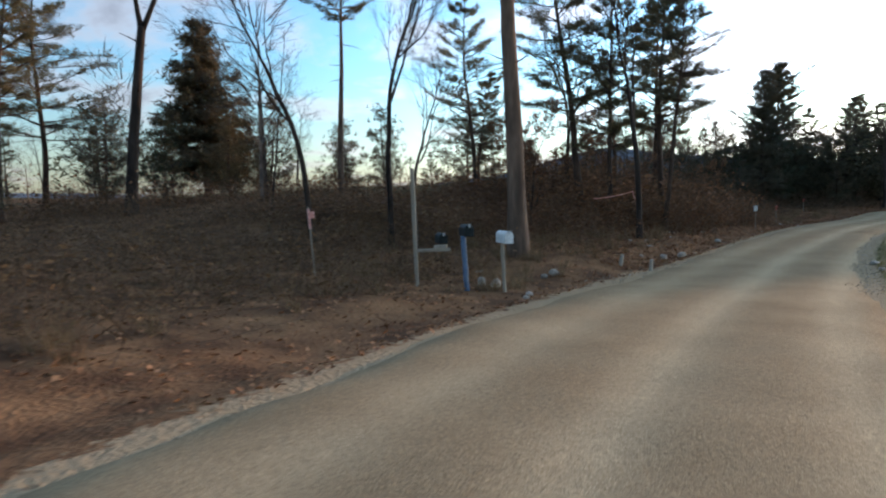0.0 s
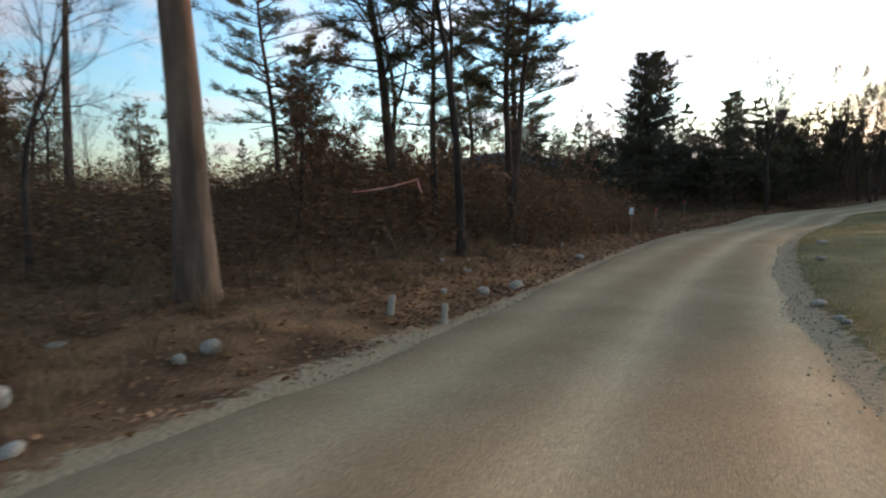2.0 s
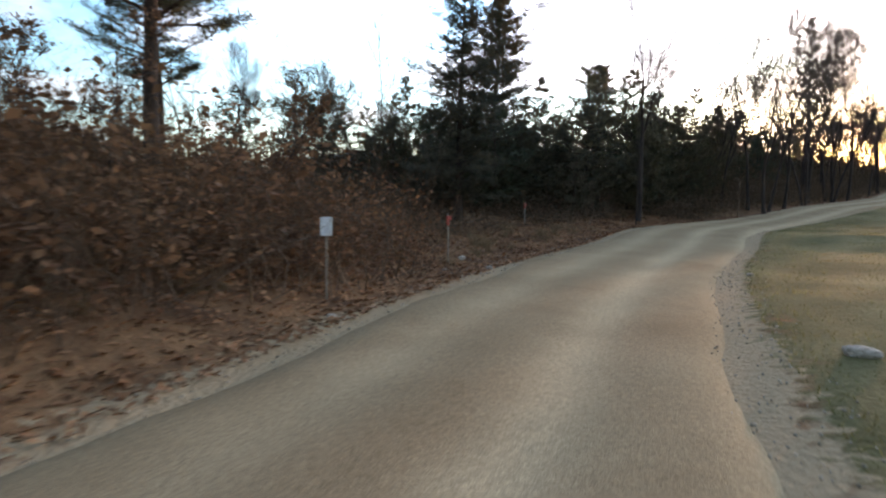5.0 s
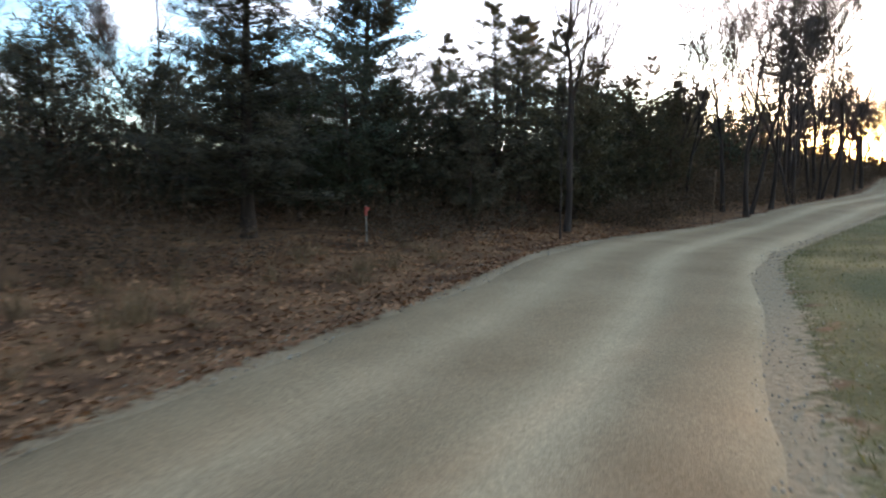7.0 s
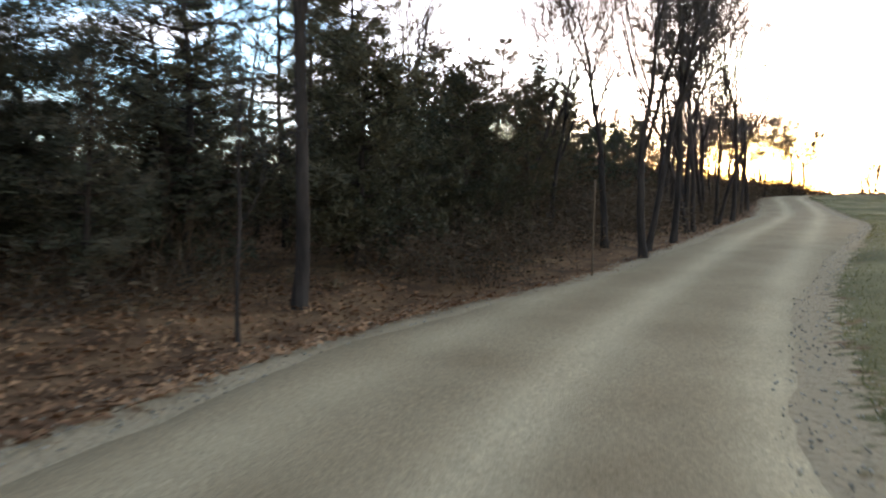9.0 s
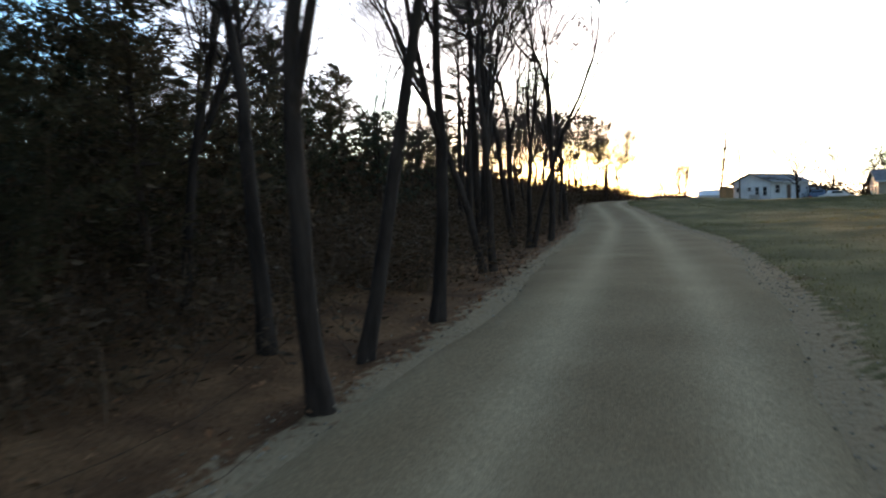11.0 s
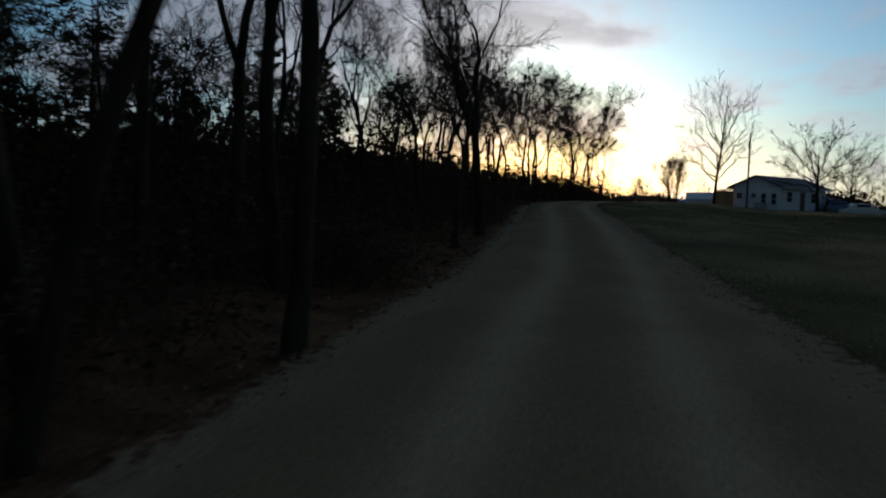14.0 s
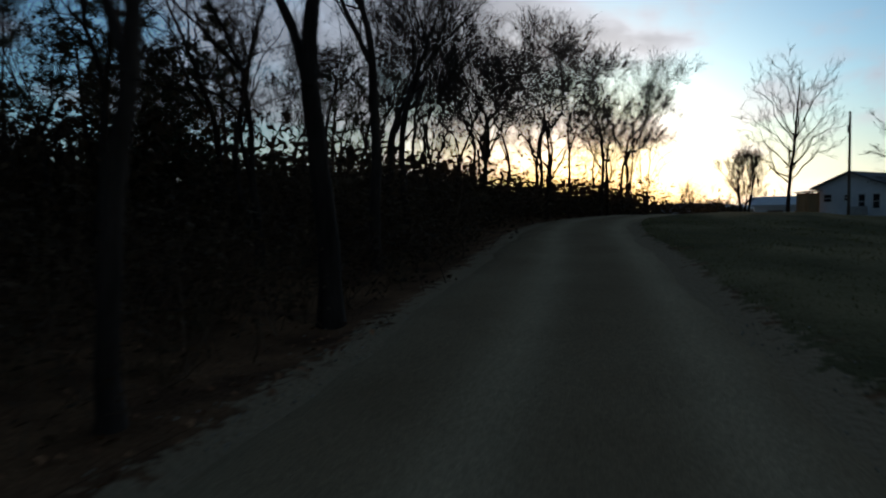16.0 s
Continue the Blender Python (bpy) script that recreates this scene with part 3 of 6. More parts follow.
def cedar_tree(label, seed, h, r, wide, rows=20, per=9, tsize=0.34, blades=14, leaf=None, low=0.08, shape=0.85):
    """A dense conifer, clothed almost to the ground, with a ragged outline."""
    rnd = random.Random(seed)
    ob = thing("cedar_tree", label, "tree", "dense conifers of the wood")
    trunk, crown = Soup(), Soup()
    n = 9
    pts, _ = wander(rnd, Vector((0, 0, 0)), Vector((0, 0, 1)), h, n, 0.035, 0.1)
    trunk.tube(*flare(pts, [r * (1 - 0.93 * i / n) for i in range(n + 1)]), 8)
    for w in range(rows):
        u = (w + rnd.uniform(0, 0.6)) / rows
        t = min(low + (0.99 - low) * u, 0.99)
        reach = wide * (1 - u) ** shape * (0.75 + 0.35 * min(1, u * 6))
        for k in range(max(3, int(per * (1 - 0.6 * u)))):
            p, _ = along(pts, t)
            a = rnd.uniform(0, 2 * math.pi)
            ln = reach * rnd.uniform(0.5, 1.2)
            lp, _ = wander(rnd, p, Vector((math.cos(a), math.sin(a), rnd.uniform(-0.1, 0.55))), ln, 2, 0.12, 0.05)
            trunk.tube(lp, [0.022, 0.013, 0.004], 3, False)
            for j in range(5 + int(ln * 3.6)):
                q, e = along(lp, rnd.uniform(0.25, 1.02) if ln > 0.2 else 0.9)
                q = q + Vector((rnd.gauss(0, 0.17), rnd.gauss(0, 0.17), rnd.gauss(0, 0.13)))
                tuft(rnd, crown, q, tsize * rnd.uniform(0.6, 1.25), blades, 0.6, 0.1)
    part("trunk", trunk, M_BARK, ob, smooth=True)
    part("crown", crown, leaf or M_CEDAR, ob, "dense ragged evergreen foliage")
    return ob


def crooked_tree(label, seed, h, r, stems=1, base=0.3, depth=5, angle=0.5, ratio=0.78, bend=0.16, up=0.05, twigs=7, bark=None, fine=0.008):
    """A leafless hardwood that forks again and again into crooked limbs and a haze of fine twigs."""
    rnd = random.Random(seed)
    ob = thing("bare_tree", label, "tree", "bare trees of the wood")
    trunk, crown = Soup(), Soup()
    first = h * (1 - base) * (1 - ratio) / (1 - ratio ** (depth + 1)) * 1.15

    def twig(q, e, ln, rr):
        d = sideways(rnd, e, rnd.uniform(0.25, 0.9))
        twig_spray(rnd, crown, q, d, ln, rr, 0, 0)
        m = q + d * ln * rnd.uniform(0.3, 0.6)
        twig_spray(rnd, crown, m, sideways(rnd, d, 0.6), ln * 0.5, rr * 0.8, 0, 0)

    def grow(p, d, length, radius, level):
        n = 4 if level > 1 else 3
        pts, e = wander(rnd, p, d, length * rnd.uniform(0.75, 1.25), n, bend, up)
        end = radius * 0.66
        (trunk if level > 0 else crown).tube(pts, [radius + (end - radius) * i / n for i in range(n + 1)], 7 if level >= depth - 1 else (4 if level > 1 else 3), False)
        if level <= 1:
            for _ in range(twigs):
                q, f = along(pts, rnd.uniform(0.1, 1.0))
                twig(q, f, length * rnd.uniform(0.45, 0.95), max(fine, min(radius * 0.4, fine * 1.5)))
        if level == 0:
            return
        for k in range(3 if rnd.random() < 0.3 else 2):
            a = angle * rnd.uniform(0.45, 1.3) * (0.6 if k == 0 else 1.0)
            grow(pts[-1], sideways(rnd, e, a), length * ratio, end * (0.88 if k == 0 else 0.64), level - 1)
        for _ in range(2 if level > 2 else 1):
            if rnd.random() < 0.75:
                q, f = along(pts, rnd.uniform(0.25, 0.85))
                grow(q, sideways(rnd, f, rnd.uniform(0.6, 1.1)), length * ratio * 0.7, radius * 0.42, max(level - 2, 0))

    for k in range(stems):
        o = Vector((0, 0, 0)) if stems == 1 else Vector((math.cos(k * 2.4), math.sin(k * 2.4), 0)) * r * 1.1
        lean = Vector((rnd.gauss(0, 0.05), rnd.gauss(0, 0.05), 1)) + (o * 1.4 if stems > 1 else Vector())
        pts, d = wander(rnd, o, lean, h * base * rnd.uniform(0.85, 1.15), 6, bend * 0.5, 0.04)
        thin = 1 if stems == 1 else rnd.uniform(0.6, 0.85)
        trunk.tube(*flare(pts, [r * thin * (1 - 0.28 * i / 6) for i in range(7)]), 9, False)
        grow(pts[-1], d, first, r * thin * 0.7, depth)
        grow(pts[-1], sideways(rnd, d, angle), first * 0.9, r * thin * 0.5, depth - 1)
    top = max(v.z for v in trunk.v)
    for soup in (trunk, crown):
        soup.v = [v * (h / top) if v.z > 0 else v for v in soup.v]
    part("trunk", trunk, bark or M_GREYBARK, ob, smooth=True)
    part("crown", crown, M_TWIG, ob, "leafless fine twigs")
    return ob


def round_tree(label, seed, h, r, wide, fork=0.28, limbs=15, sprays=4, leader=0.75, fine=0.012):
    """A leafless yard tree: limbs fan out from a short trunk and its leader to an even rounded head of fine twigs."""
    rnd = random.Random(seed)
    ob = thing("bare_tree", label, "tree", "bare trees of the wood")
    trunk, crown = Soup(), Soup()
    pts, _ = wander(rnd, Vector((0, 0, 0)), Vector((0, 0, 1)), h * leader, 9, 0.05, 0.06)
    trunk.tube(*flare(pts, [r * (1 - 0.82 * i / 9) for i in range(10)]), 9)
    mid = h * (fork + (1 - fork) * 0.42)
    for k in range(limbs):
        u = (k + 0.5) / limbs
        el = math.asin(-0.35 + 1.33 * u)
        az = k * 2.4 + rnd.uniform(-0.3, 0.3)
        end = Vector((wide * math.cos(el) * math.cos(az), wide * math.cos(el) * math.sin(az), mid + (h - mid) * math.sin(el))) * rnd.uniform(0.88, 1.04)
        p, _ = along(pts, min(1.0, (fork + 0.55 * u * (leader - fork)) / leader))
        n, lp = 7, [p]
        bow = Vector((rnd.gauss(0, 0.07), rnd.gauss(0, 0.07), 0.1)) * h * 0.5
        for i in range(1, n + 1):
            t = i / n
            lp.append(p.lerp(end, t) + bow * math.sin(math.pi * t) * 0.5 + Vector((rnd.gauss(0, 1), rnd.gauss(0, 1), rnd.gauss(0, 1))) * h * 0.011)
        lr = r * 0.42 * (1.1 - 0.5 * u)
        trunk.tube(lp, [lr * (1 - 0.86 * i / n) for i in range(n + 1)], 5, False)
        ln = (end - p).length
        for j in range(8):
            t = 0.28 + 0.72 * (j + rnd.random()) / 8
            q, e = along(lp, min(t, 0.99))
            bl = ln * rnd.uniform(0.2, 0.38) * (1.25 - 0.6 * t)
            bp, _ = wander(rnd, q, sideways(rnd, e, rnd.uniform(0.45, 0.85)), bl, 4, 0.2, 0.08)
            trunk.tube(bp, [max(lr * 0.4 * (1.1 - t), fine * 1.3) * (1 - 0.6 * i / 4) for i in range(5)], 3, False)
            for _ in range(sprays):
                g, f = along(bp, rnd.uniform(0.2, 1.0))
                twig_spray(rnd, crown, g, sideways(rnd, f, rnd.uniform(0.3, 0.8)), bl * rnd.uniform(0.35, 0.6), fine, 1, 4)
    part("trunk", trunk, M_GREYBARK, ob, smooth=True)
    part("crown", crown, M_TWIG, ob, "leafless fine twigs")
    return ob


def layered_conifer(label, seed, h, r, wide, first=0.06, whorls=28, per=6, tsize=0.15, blades=9, needle=None, power=0.8, droop=0.1):
    """A conical evergreen: tiers of nearly level limbs, each with flat side sprays set with short needles."""
    rnd = random.Random(seed)
    ob = thing("evergreen_tree", label, "tree", "dense conifers of the wood")
    trunk, crown = Soup(), Soup()
    n = 10
    pts, _ = wander(rnd, Vector((0, 0, 0)), Vector((0, 0, 1)), h, n, 0.03, 0.1)
    trunk.tube(*flare(pts, [r * (1 - 0.94 * i / n) for i in range(n + 1)]), 9)
    for w in range(whorls):
        u = (w + rnd.uniform(0, 0.7)) / whorls
        t = min(first + (0.99 - first) * u, 0.99)
        reach = wide * (1 - u) ** power * (0.7 + 0.3 * min(1, u * 7)) * rnd.uniform(0.75, 1.12) + 0.12
        for k in range(per):
            p, _ = along(pts, min(0.99, t + rnd.uniform(-0.012, 0.012)))
            a = 2 * math.pi * (k + rnd.uniform(-0.35, 0.35)) / per + w * 0.9
            ln = reach * rnd.uniform(0.5, 1.12) * (0.85 + 0.75 * noise.noise(Vector((math.cos(a) * 0.9, math.sin(a) * 0.9, u * 4 + seed))))
            lp, _ = wander(rnd, p, Vector((math.cos(a), math.sin(a), rnd.uniform(-0.1, 0.4) + 0.5 * u - droop)), ln, 4, 0.1, 0.03)
            trunk.tube(lp, [0.028 * (1 - 0.8 * i / 4) * (1.1 - 0.7 * u) for i in range(5)], 3, False)
            for _ in range(5 + int(ln * 7)):
                q, e = along(lp, rnd.uniform(0.18, 1.0))
                s = (e.cross(Vector((0, 0, 1))).normalized() * rnd.choice((-1, 1)) + e * 0.7 + Vector((0, 0, rnd.uniform(-0.25, 0.3)))).normalized()
                for f in (0.4, 1.0):
                    tuft(rnd, crown, q + s * f * min(0.55, ln * 0.3) * rnd.uniform(0.6, 1.2), tsize * rnd.uniform(0.7, 1.3), blades, 0.45, 0.09)
    tuft(rnd, crown, pts[-1], tsize * 1.4, blades)
    part("trunk", trunk, M_GREYBARK, ob, smooth=True)
    part("crown", crown, needle or M_DARKFIR, ob, "tiers of dark green needles")
    return ob


def broken_trunk(label, seed, h, r):
    """A dead trunk that splits in two near its top, with stubs of limbs."""
    rnd = random.Random(seed)
    ob = thing("dead_tree", label, "dead tree")
    trunk = Soup()
    pts, d = wander(rnd, Vector((0, 0, 0)), Vector((0.03, 0, 1)), h * 0.66, 9, 0.04, 0.05)
    trunk.tube(*flare(pts, [r * (1 - 0.35 * i / 9) for i in range(10)]), 9)
    for tilt, ln in ((0.32, 0.34), (-0.12, 0.24)):
        q, _ = wander(rnd, pts[-1] - d * 0.25, Vector((tilt, 0.05, 1)), h * ln, 6, 0.06, 0.02)
        trunk.tube(q, [r * 0.52 * (1 - 0.75 * i / 6) for i in range(7)], 7)
    for _ in range(5):
        p, e = along(pts, rnd.uniform(0.4, 0.95))
        q, _ = wander(rnd, p, sideways(rnd, e, 1.0), rnd.uniform(0.2, 0.7), 3, 0.2, 0)
        trunk.tube(q, [0.04, 0.03, 0.02, 0.008], 4)
    part("trunk", trunk, M_GREYBARK, ob, smooth=True)
    return ob


def leafy_sapling(label, seed, h, r):
    """A young hardwood that has kept its dead brown leaves."""
    ob = bare_tree(label, seed, h, r, 0.12, 13, 0.7, 0.1, 1, 3, 0.36)
    ob.name = "sapling"
    tagged(ob, label, "sapling", "saplings with dead leaves")
    rnd, leaves = random.Random(seed + 1), Soup()
    twigs = [c for c in ob.children if c.name.startswith("crown")][0].data.vertices
    for _ in range(1700):
        p = twigs[rnd.randrange(len(twigs))].co + Vector((rnd.gauss(0, 0.07), rnd.gauss(0, 0.07), rnd.gauss(0, 0.06)))
        u = Vector((rnd.gauss(0, 1), rnd.gauss(0, 1), rnd.gauss(-0.4, 0.8))).normalized() * rnd.uniform(0.035, 0.075)
        s = u.orthogonal().normalized() * u.length * 0.55
        leaves.tri(p - s, p + s, p + u)
        leaves.tri(p - s, p + s, p - u * 0.8)
    part("leaves", leaves, M_BRUSH, ob, "dead rust-brown leaves")
    return ob


KINDS = {
    "sapling": lambda l: leafy_sapling(l, 51, 4, 0.04),
    "pine_a": lambda l: pine_tree(l, 11, 10, 0.15, 0.36, 13, 5, 0.21, 18, 0.23, 14),
    "pine_b": lambda l: pine_tree(l, 12, 10, 0.13, 0.5, 11, 5, 0.18, 18, 0.22, 13),
    "pine_c": lambda l: pine_tree(l, 13, 10, 0.12, 0.3, 14, 5, 0.22, 16, 0.22, 14, bend=0.08),
    "pine_oaky": lambda l: layered_conifer(l, 14, 10, 0.17, 3.1, 0.08, 30, 7, 0.19, 9, M_CEDARGREEN, 0.62),
    "pine_round": lambda l: pine_tree(l, 15, 7, 0.1, 0.62, 7, 6, 0.26, 18, 0.16, 9, peak=0.8),
    "pine_full": lambda l: pine_tree(l, 18, 10, 0.12, 0.4, 9, 6, 0.25, 15, 0.2, 10, peak=0.75, dome=2.6, bark=M_GREYBARK),
    "red_pine": lambda l: pine_tree(l, 16, 11, 0.16, 0.68, 7, 5, 0.17, 18, 0.2, 11, dead=0.8, bark=M_REDBARK),
    "dark_pine": lambda l: pine_tree(l, 17, 10, 0.12, 0.5, 10, 5, 0.17, 13, 0.2, 12, bark=M_GREYBARK),
    "cedar_a": lambda l: cedar_tree(l, 21, 9, 0.14, 2.3, 27, 13, 0.28, 15, shape=0.7),
    "cedar_b": lambda l: cedar_tree(l, 22, 6, 0.1, 2.2, 14, 8, 0.23, 9, shape=0.45),
    "fir_a": lambda l: layered_conifer(l, 23, 10, 0.17, 3.4, 0.1, 28, 8, 0.19, 9, M_CEDARGREEN, 0.5),
    "cedar_dome": lambda l: cedar_tree(l, 27, 5, 0.12, 2.7, 15, 12, 0.22, 14, M_CEDARGREEN, 0.04, 0.33),
    "fir_b": lambda l: cedar_tree(l, 24, 6.5, 0.12, 2.7, 14, 8, 0.24, 9, M_DARKFIR, shape=0.38),
    "bare_tall": lambda l: crooked_tree(l, 31, 10, 0.11, 1, 0.36, 5, 0.36, 0.8, 0.13, 0.09, 3),
    "bare_fork": lambda l: crooked_tree(l, 32, 10, 0.11, 1, 0.4, 5, 0.42, 0.78, 0.17, 0.08, 4, fine=0.012),
    "bare_wild": lambda l: crooked_tree(l, 33, 9, 0.1, 1, 0.28, 5, 0.6, 0.8, 0.22, 0.04, 3, fine=0.011),
    "bare_thin": lambda l: bare_tree(l, 34, 8, 0.055, 0.3, 10, 0.6, 0.1, 0, 5, 0.3),
    "bare_oak": lambda l: crooked_tree(l, 35, 10, 0.17, 1, 0.27, 5, 0.55, 0.8, 0.2, 0.03, 5),
    "bare_twisted": lambda l: crooked_tree(l, 36, 10, 0.12, 1, 0.34, 5, 0.5, 0.8, 0.26, 0.05, 5),
    "bare_stems": lambda l: crooked_tree(l, 40, 10, 0.13, 2, 0.3, 5, 0.42, 0.82, 0.17, 0.07, 4, fine=0.012),
    "bare_low": lambda l: crooked_tree(l, 39, 9, 0.12, 1, 0.24, 5, 0.46, 0.84, 0.19, 0.05, 5, fine=0.012),
    "lawn_tree": lambda l: round_tree(l, 37, 9, 0.17, 4.2, 0.24, 19, 7, 0.7),
    "far_oak": lambda l: crooked_tree(l, 61, 9, 0.13, 1, 0.22, 5, 0.5, 0.82, 0.2, 0.05, 6, fine=0.016),
    "far_wild": lambda l: crooked_tree(l, 62, 9, 0.12, 1, 0.26, 5, 0.55, 0.82, 0.22, 0.04, 6, fine=0.016),
    "yard_clump": lambda l: crooked_tree(l, 64, 4, 0.13, 4, 0.22, 4, 0.36, 0.8, 0.15, 0.12, 6, fine=0.014),
    "tall_lawn_tree": lambda l: round_tree(l, 45, 16, 0.2, 4.9, 0.2, 20, 5, 0.85, 0.013),
    "snag": lambda l: broken_trunk(l, 41, 10, 0.17),
}
HEIGHT = {"yard_clump": 4, "far_oak": 9, "far_wild": 9, "cedar_dome": 5, "bare_low": 9, "sapling": 4, "pine_round": 7, "red_pine": 11, "cedar_a": 9, "cedar_b": 6, "fir_b": 6.5, "bare_wild": 9, "bare_thin": 8, "lawn_tree": 9, "tall_lawn_tree": 16}
MADE = {}
TRUNKS = []


def plant(kind, x, y, h, label, lean=(0, 0), turn=0.0, thick=1.0, sink=0.0):
    """A tree of that kind and height at (x, y), leaning by degrees about x and y. thick: how stout against its height."""
    s = h / HEIGHT.get(kind, 10)
    m = pose(x, y, gz(x, y) - 0.02 - sink, lean[0], lean[1], 0) @ pose(0, 0, 0, 0, 0, turn) @ Matrix.Diagonal((s * thick, s * thick, s, 1))
    if kind not in MADE:
        ob = MADE[kind] = KINDS[kind](label)
    else:
        ob = copy_thing(MADE[kind], Matrix.Identity(4))
        tagged(ob, label)
    ob.matrix_basis = m
    TRUNKS.append((x, y))
    return ob


# beside the mailboxes and on the bank behind them
plant("red_pine", 1.83, 16.7, 16.2, "stout pine with tall bare reddish trunk by the mailboxes", (0, -0.6), 40, 1.06)
plant("snag", -12.8, 28.1, 11.5, "dead grey trunk split in two at its top", (0, 2.5), 0, 1.3)
plant("cedar_a", -15.5, 45.4, 11.5, "broad cedar tinted rust and sun-orange, standing alone", (0, 0), 10, 1.4)
plant("bare_twisted", -3.5, 18.3, 9.0, "crooked leafless tree on the bank", (0, -8), 200, 0.8)
plant("red_pine", -4.5, 30.3, 11.5, "slender pine with high tufted crown", (0, 1.0), 120, 0.95)
plant("bare_fork", -1.4, 18.1, 9.5, "forked leafless tree with a long side limb", (0, 1), 90, 0.75)
plant("bare_twisted", -0.7, 18.0, 6.0, "thin bent leafless tree on the bank", (0, 2), 20, 0.8)
plant("pine_c", 1.6, 33.1, 10.0, "open-crowned pine on the bank", (0, 0), 0)
plant("pine_a", 5.3, 26.0, 11.0, "leaning pine with needles on high limbs", (0, -5), 70)
plant("bare_tall", 6.1, 21.2, 10.0, "dark leafless tree with a crooked limb", (0, 0), 140, 0.95)
plant("pine_a", 8.7, 27.2, 10.2, "pine with wide flat needle clumps", (0, -2), 200, 0.85)
plant("pine_b", 8.0, 24.7, 9.5, "leaning pine at the edge of the wood", (0, 7), 30, 0.8)
plant("pine_c", 6.1, 25.0, 10.0, "dark pine in the front of the wood", (0, 0), 210, 0.85)
plant("bare_tall", 5.5, 30.4, 10.0, "straight leafless tree on the bank", (0, 0), 70)
plant("pine_a", 10.7, 34.4, 10.5, "straight pine with a broad open crown", (0, 0), 100, 1.15)
plant("pine_c", -22.0, 38.0, 13.0, "tall pine with dark spreading crown", (0, 3), 45, 1.2)
plant("pine_a", -19.5, 30.0, 12.0, "tall bluish pine with spreading crown", (0, 2), 250)
plant("bare_wild", -8.0, 38.0, 7.0, "tangled leafless tree on the bank", (0, 0), 30)
for _x, _y, _h, _k, _l in ((-16.5, 33.5, 5.5, "cedar_b", "dark bluish cedar on the open bank"), (-13.6, 33.8, 4.2, "fir_b", "dark young conifer on the open bank"), (-20.5, 41.0, 6.5, "fir_b", "dark bluish conifer on the open bank"),
                           (-11.0, 36.5, 4.6, "cedar_b", "young cedar on the bank tinted rust and sun-orange"), (-24.0, 36.5, 7.0, "pine_a", "tall bluish pine with spreading crown"), (-18.3, 36.2, 5.0, "bare_wild", "tangled leafless tree on the bank")):
    plant(_k, _x, _y, _h, _l, (0, 0), _x * 40)
plant("bare_thin", -6.5, 26.0, 7.0, "thin leafless sapling on the bank", (0, 6), 60)
# round the bend
plant("pine_oaky", 20.4, 43.8, 8.9, "conical dark evergreen with long level limbs", (0, 0), 30)
plant("fir_a", 25.5, 52.4, 10.4, "tall broad dark evergreen with level limbs", (0, 0), 80, 1.05)
plant("bare_fork", 29.3, 45.4, 9.4, "tall forked leafless tree in front of the dark wood", (0, 0), 0, 0.95)
plant("pine_full", 28.6, 48.8, 6.7, "shaggy pine within the wood", (0, 0), 130, 1.15)
plant("pine_full", 32.5, 51.0, 7.0, "straight pine within the wood", (0, 0), 230)
plant("cedar_b", 26.9, 46.9, 3.2, "dark cedar under taller trees", (0, 0), 10)
plant("fir_b", 23.6, 47.8, 5.2, "dark conifer under taller trees", (0, 0), 60)
plant("bare_tall", 35.6, 53.8, 9.0, "tall leafless tree in the wood", (0, 0), 300)
plant("pine_round", 43.1, 59.7, 7.2, "pine with a rounded crown", (0, 0), 0)
plant("bare_low", 39.5, 52.7, 9.0, "leafless tree with two upright stems", (0, 3), 60, 0.7)
plant("bare_low", 38.5, 50.9, 8.5, "slender leafless tree behind the roadside trees", (0, 4), 120, 0.6)
plant("bare_low", 38.2, 48.6, 9.0, "curving leafless tree beside the road", (0, -5), 180, 0.72)
plant("bare_low", 37.5, 46.8, 9.2, "leafless tree with many rising limbs by the road", (0, -4), 40, 0.7)
plant("bare_twisted", 38.7, 47.7, 9.4, "crooked leafless tree by the road", (2, 3), 250, 0.7)
plant("bare_low", 40.2, 48.2, 9.0, "leafless tree leaning over the road", (0, 8), 300, 0.68)
plant("cedar_b", 38.4, 51.6, 4.4, "low cedar between leafless trees", (0, 0), 200)
plant("bare_thin", 28.0, 43.7, 4.0, "pale thin sapling at the wood's edge", (0, 0), 20, 0.9)
plant("fir_b", 13.7, 62.0, 6.6, "broad dark cedar in the clearing", (0, 0), 140)
plant("bare_thin", 18.9, 48.6, 8.0, "thin leafless sapling in the clearing", (0, 0), 70)
plant("pine_a", 10.5, 41.5, 9.5, "pine with low sweeping limbs", (0, 0), 10)
plant("pine_b", 33.6, 56.0, 8.0, "tall straight pine deep in the wood", (0, 1), 60)
plant("pine_a", 35.0, 58.4, 8.2, "tall shaggy pine deep in the wood", (0, -1), 160)
plant("bare_tall", 31.6, 54.6, 7.6, "tall leafless tree deep in the wood", (0, 2), 200)
plant("bare_fork", 37.0, 56.8, 8.6, "tall forked leafless tree deep in the wood", (0, 0), 20)
plant("pine_c", 31.4, 57.6, 7.4, "tall pine deep in the wood", (0, -2), 300)
plant("cedar_dome", 28.4, 49.4, 4.8, "broad dark cedar dome at the wood's edge", (0, 0), 45, 1.05)
plant("cedar_dome", 31.9, 49.0, 4.4, "broad dark cedar under taller pines", (0, 0), 145, 0.95)
plant("cedar_dome", 35.4, 50.4, 4.0, "dark rounded cedar beside leafless trees", (0, 0), 245, 0.9)
plant("cedar_dome", 25.2, 48.6, 3.8, "low dark cedar at the foot of a taller evergreen", (0, 0), 300, 1.0)
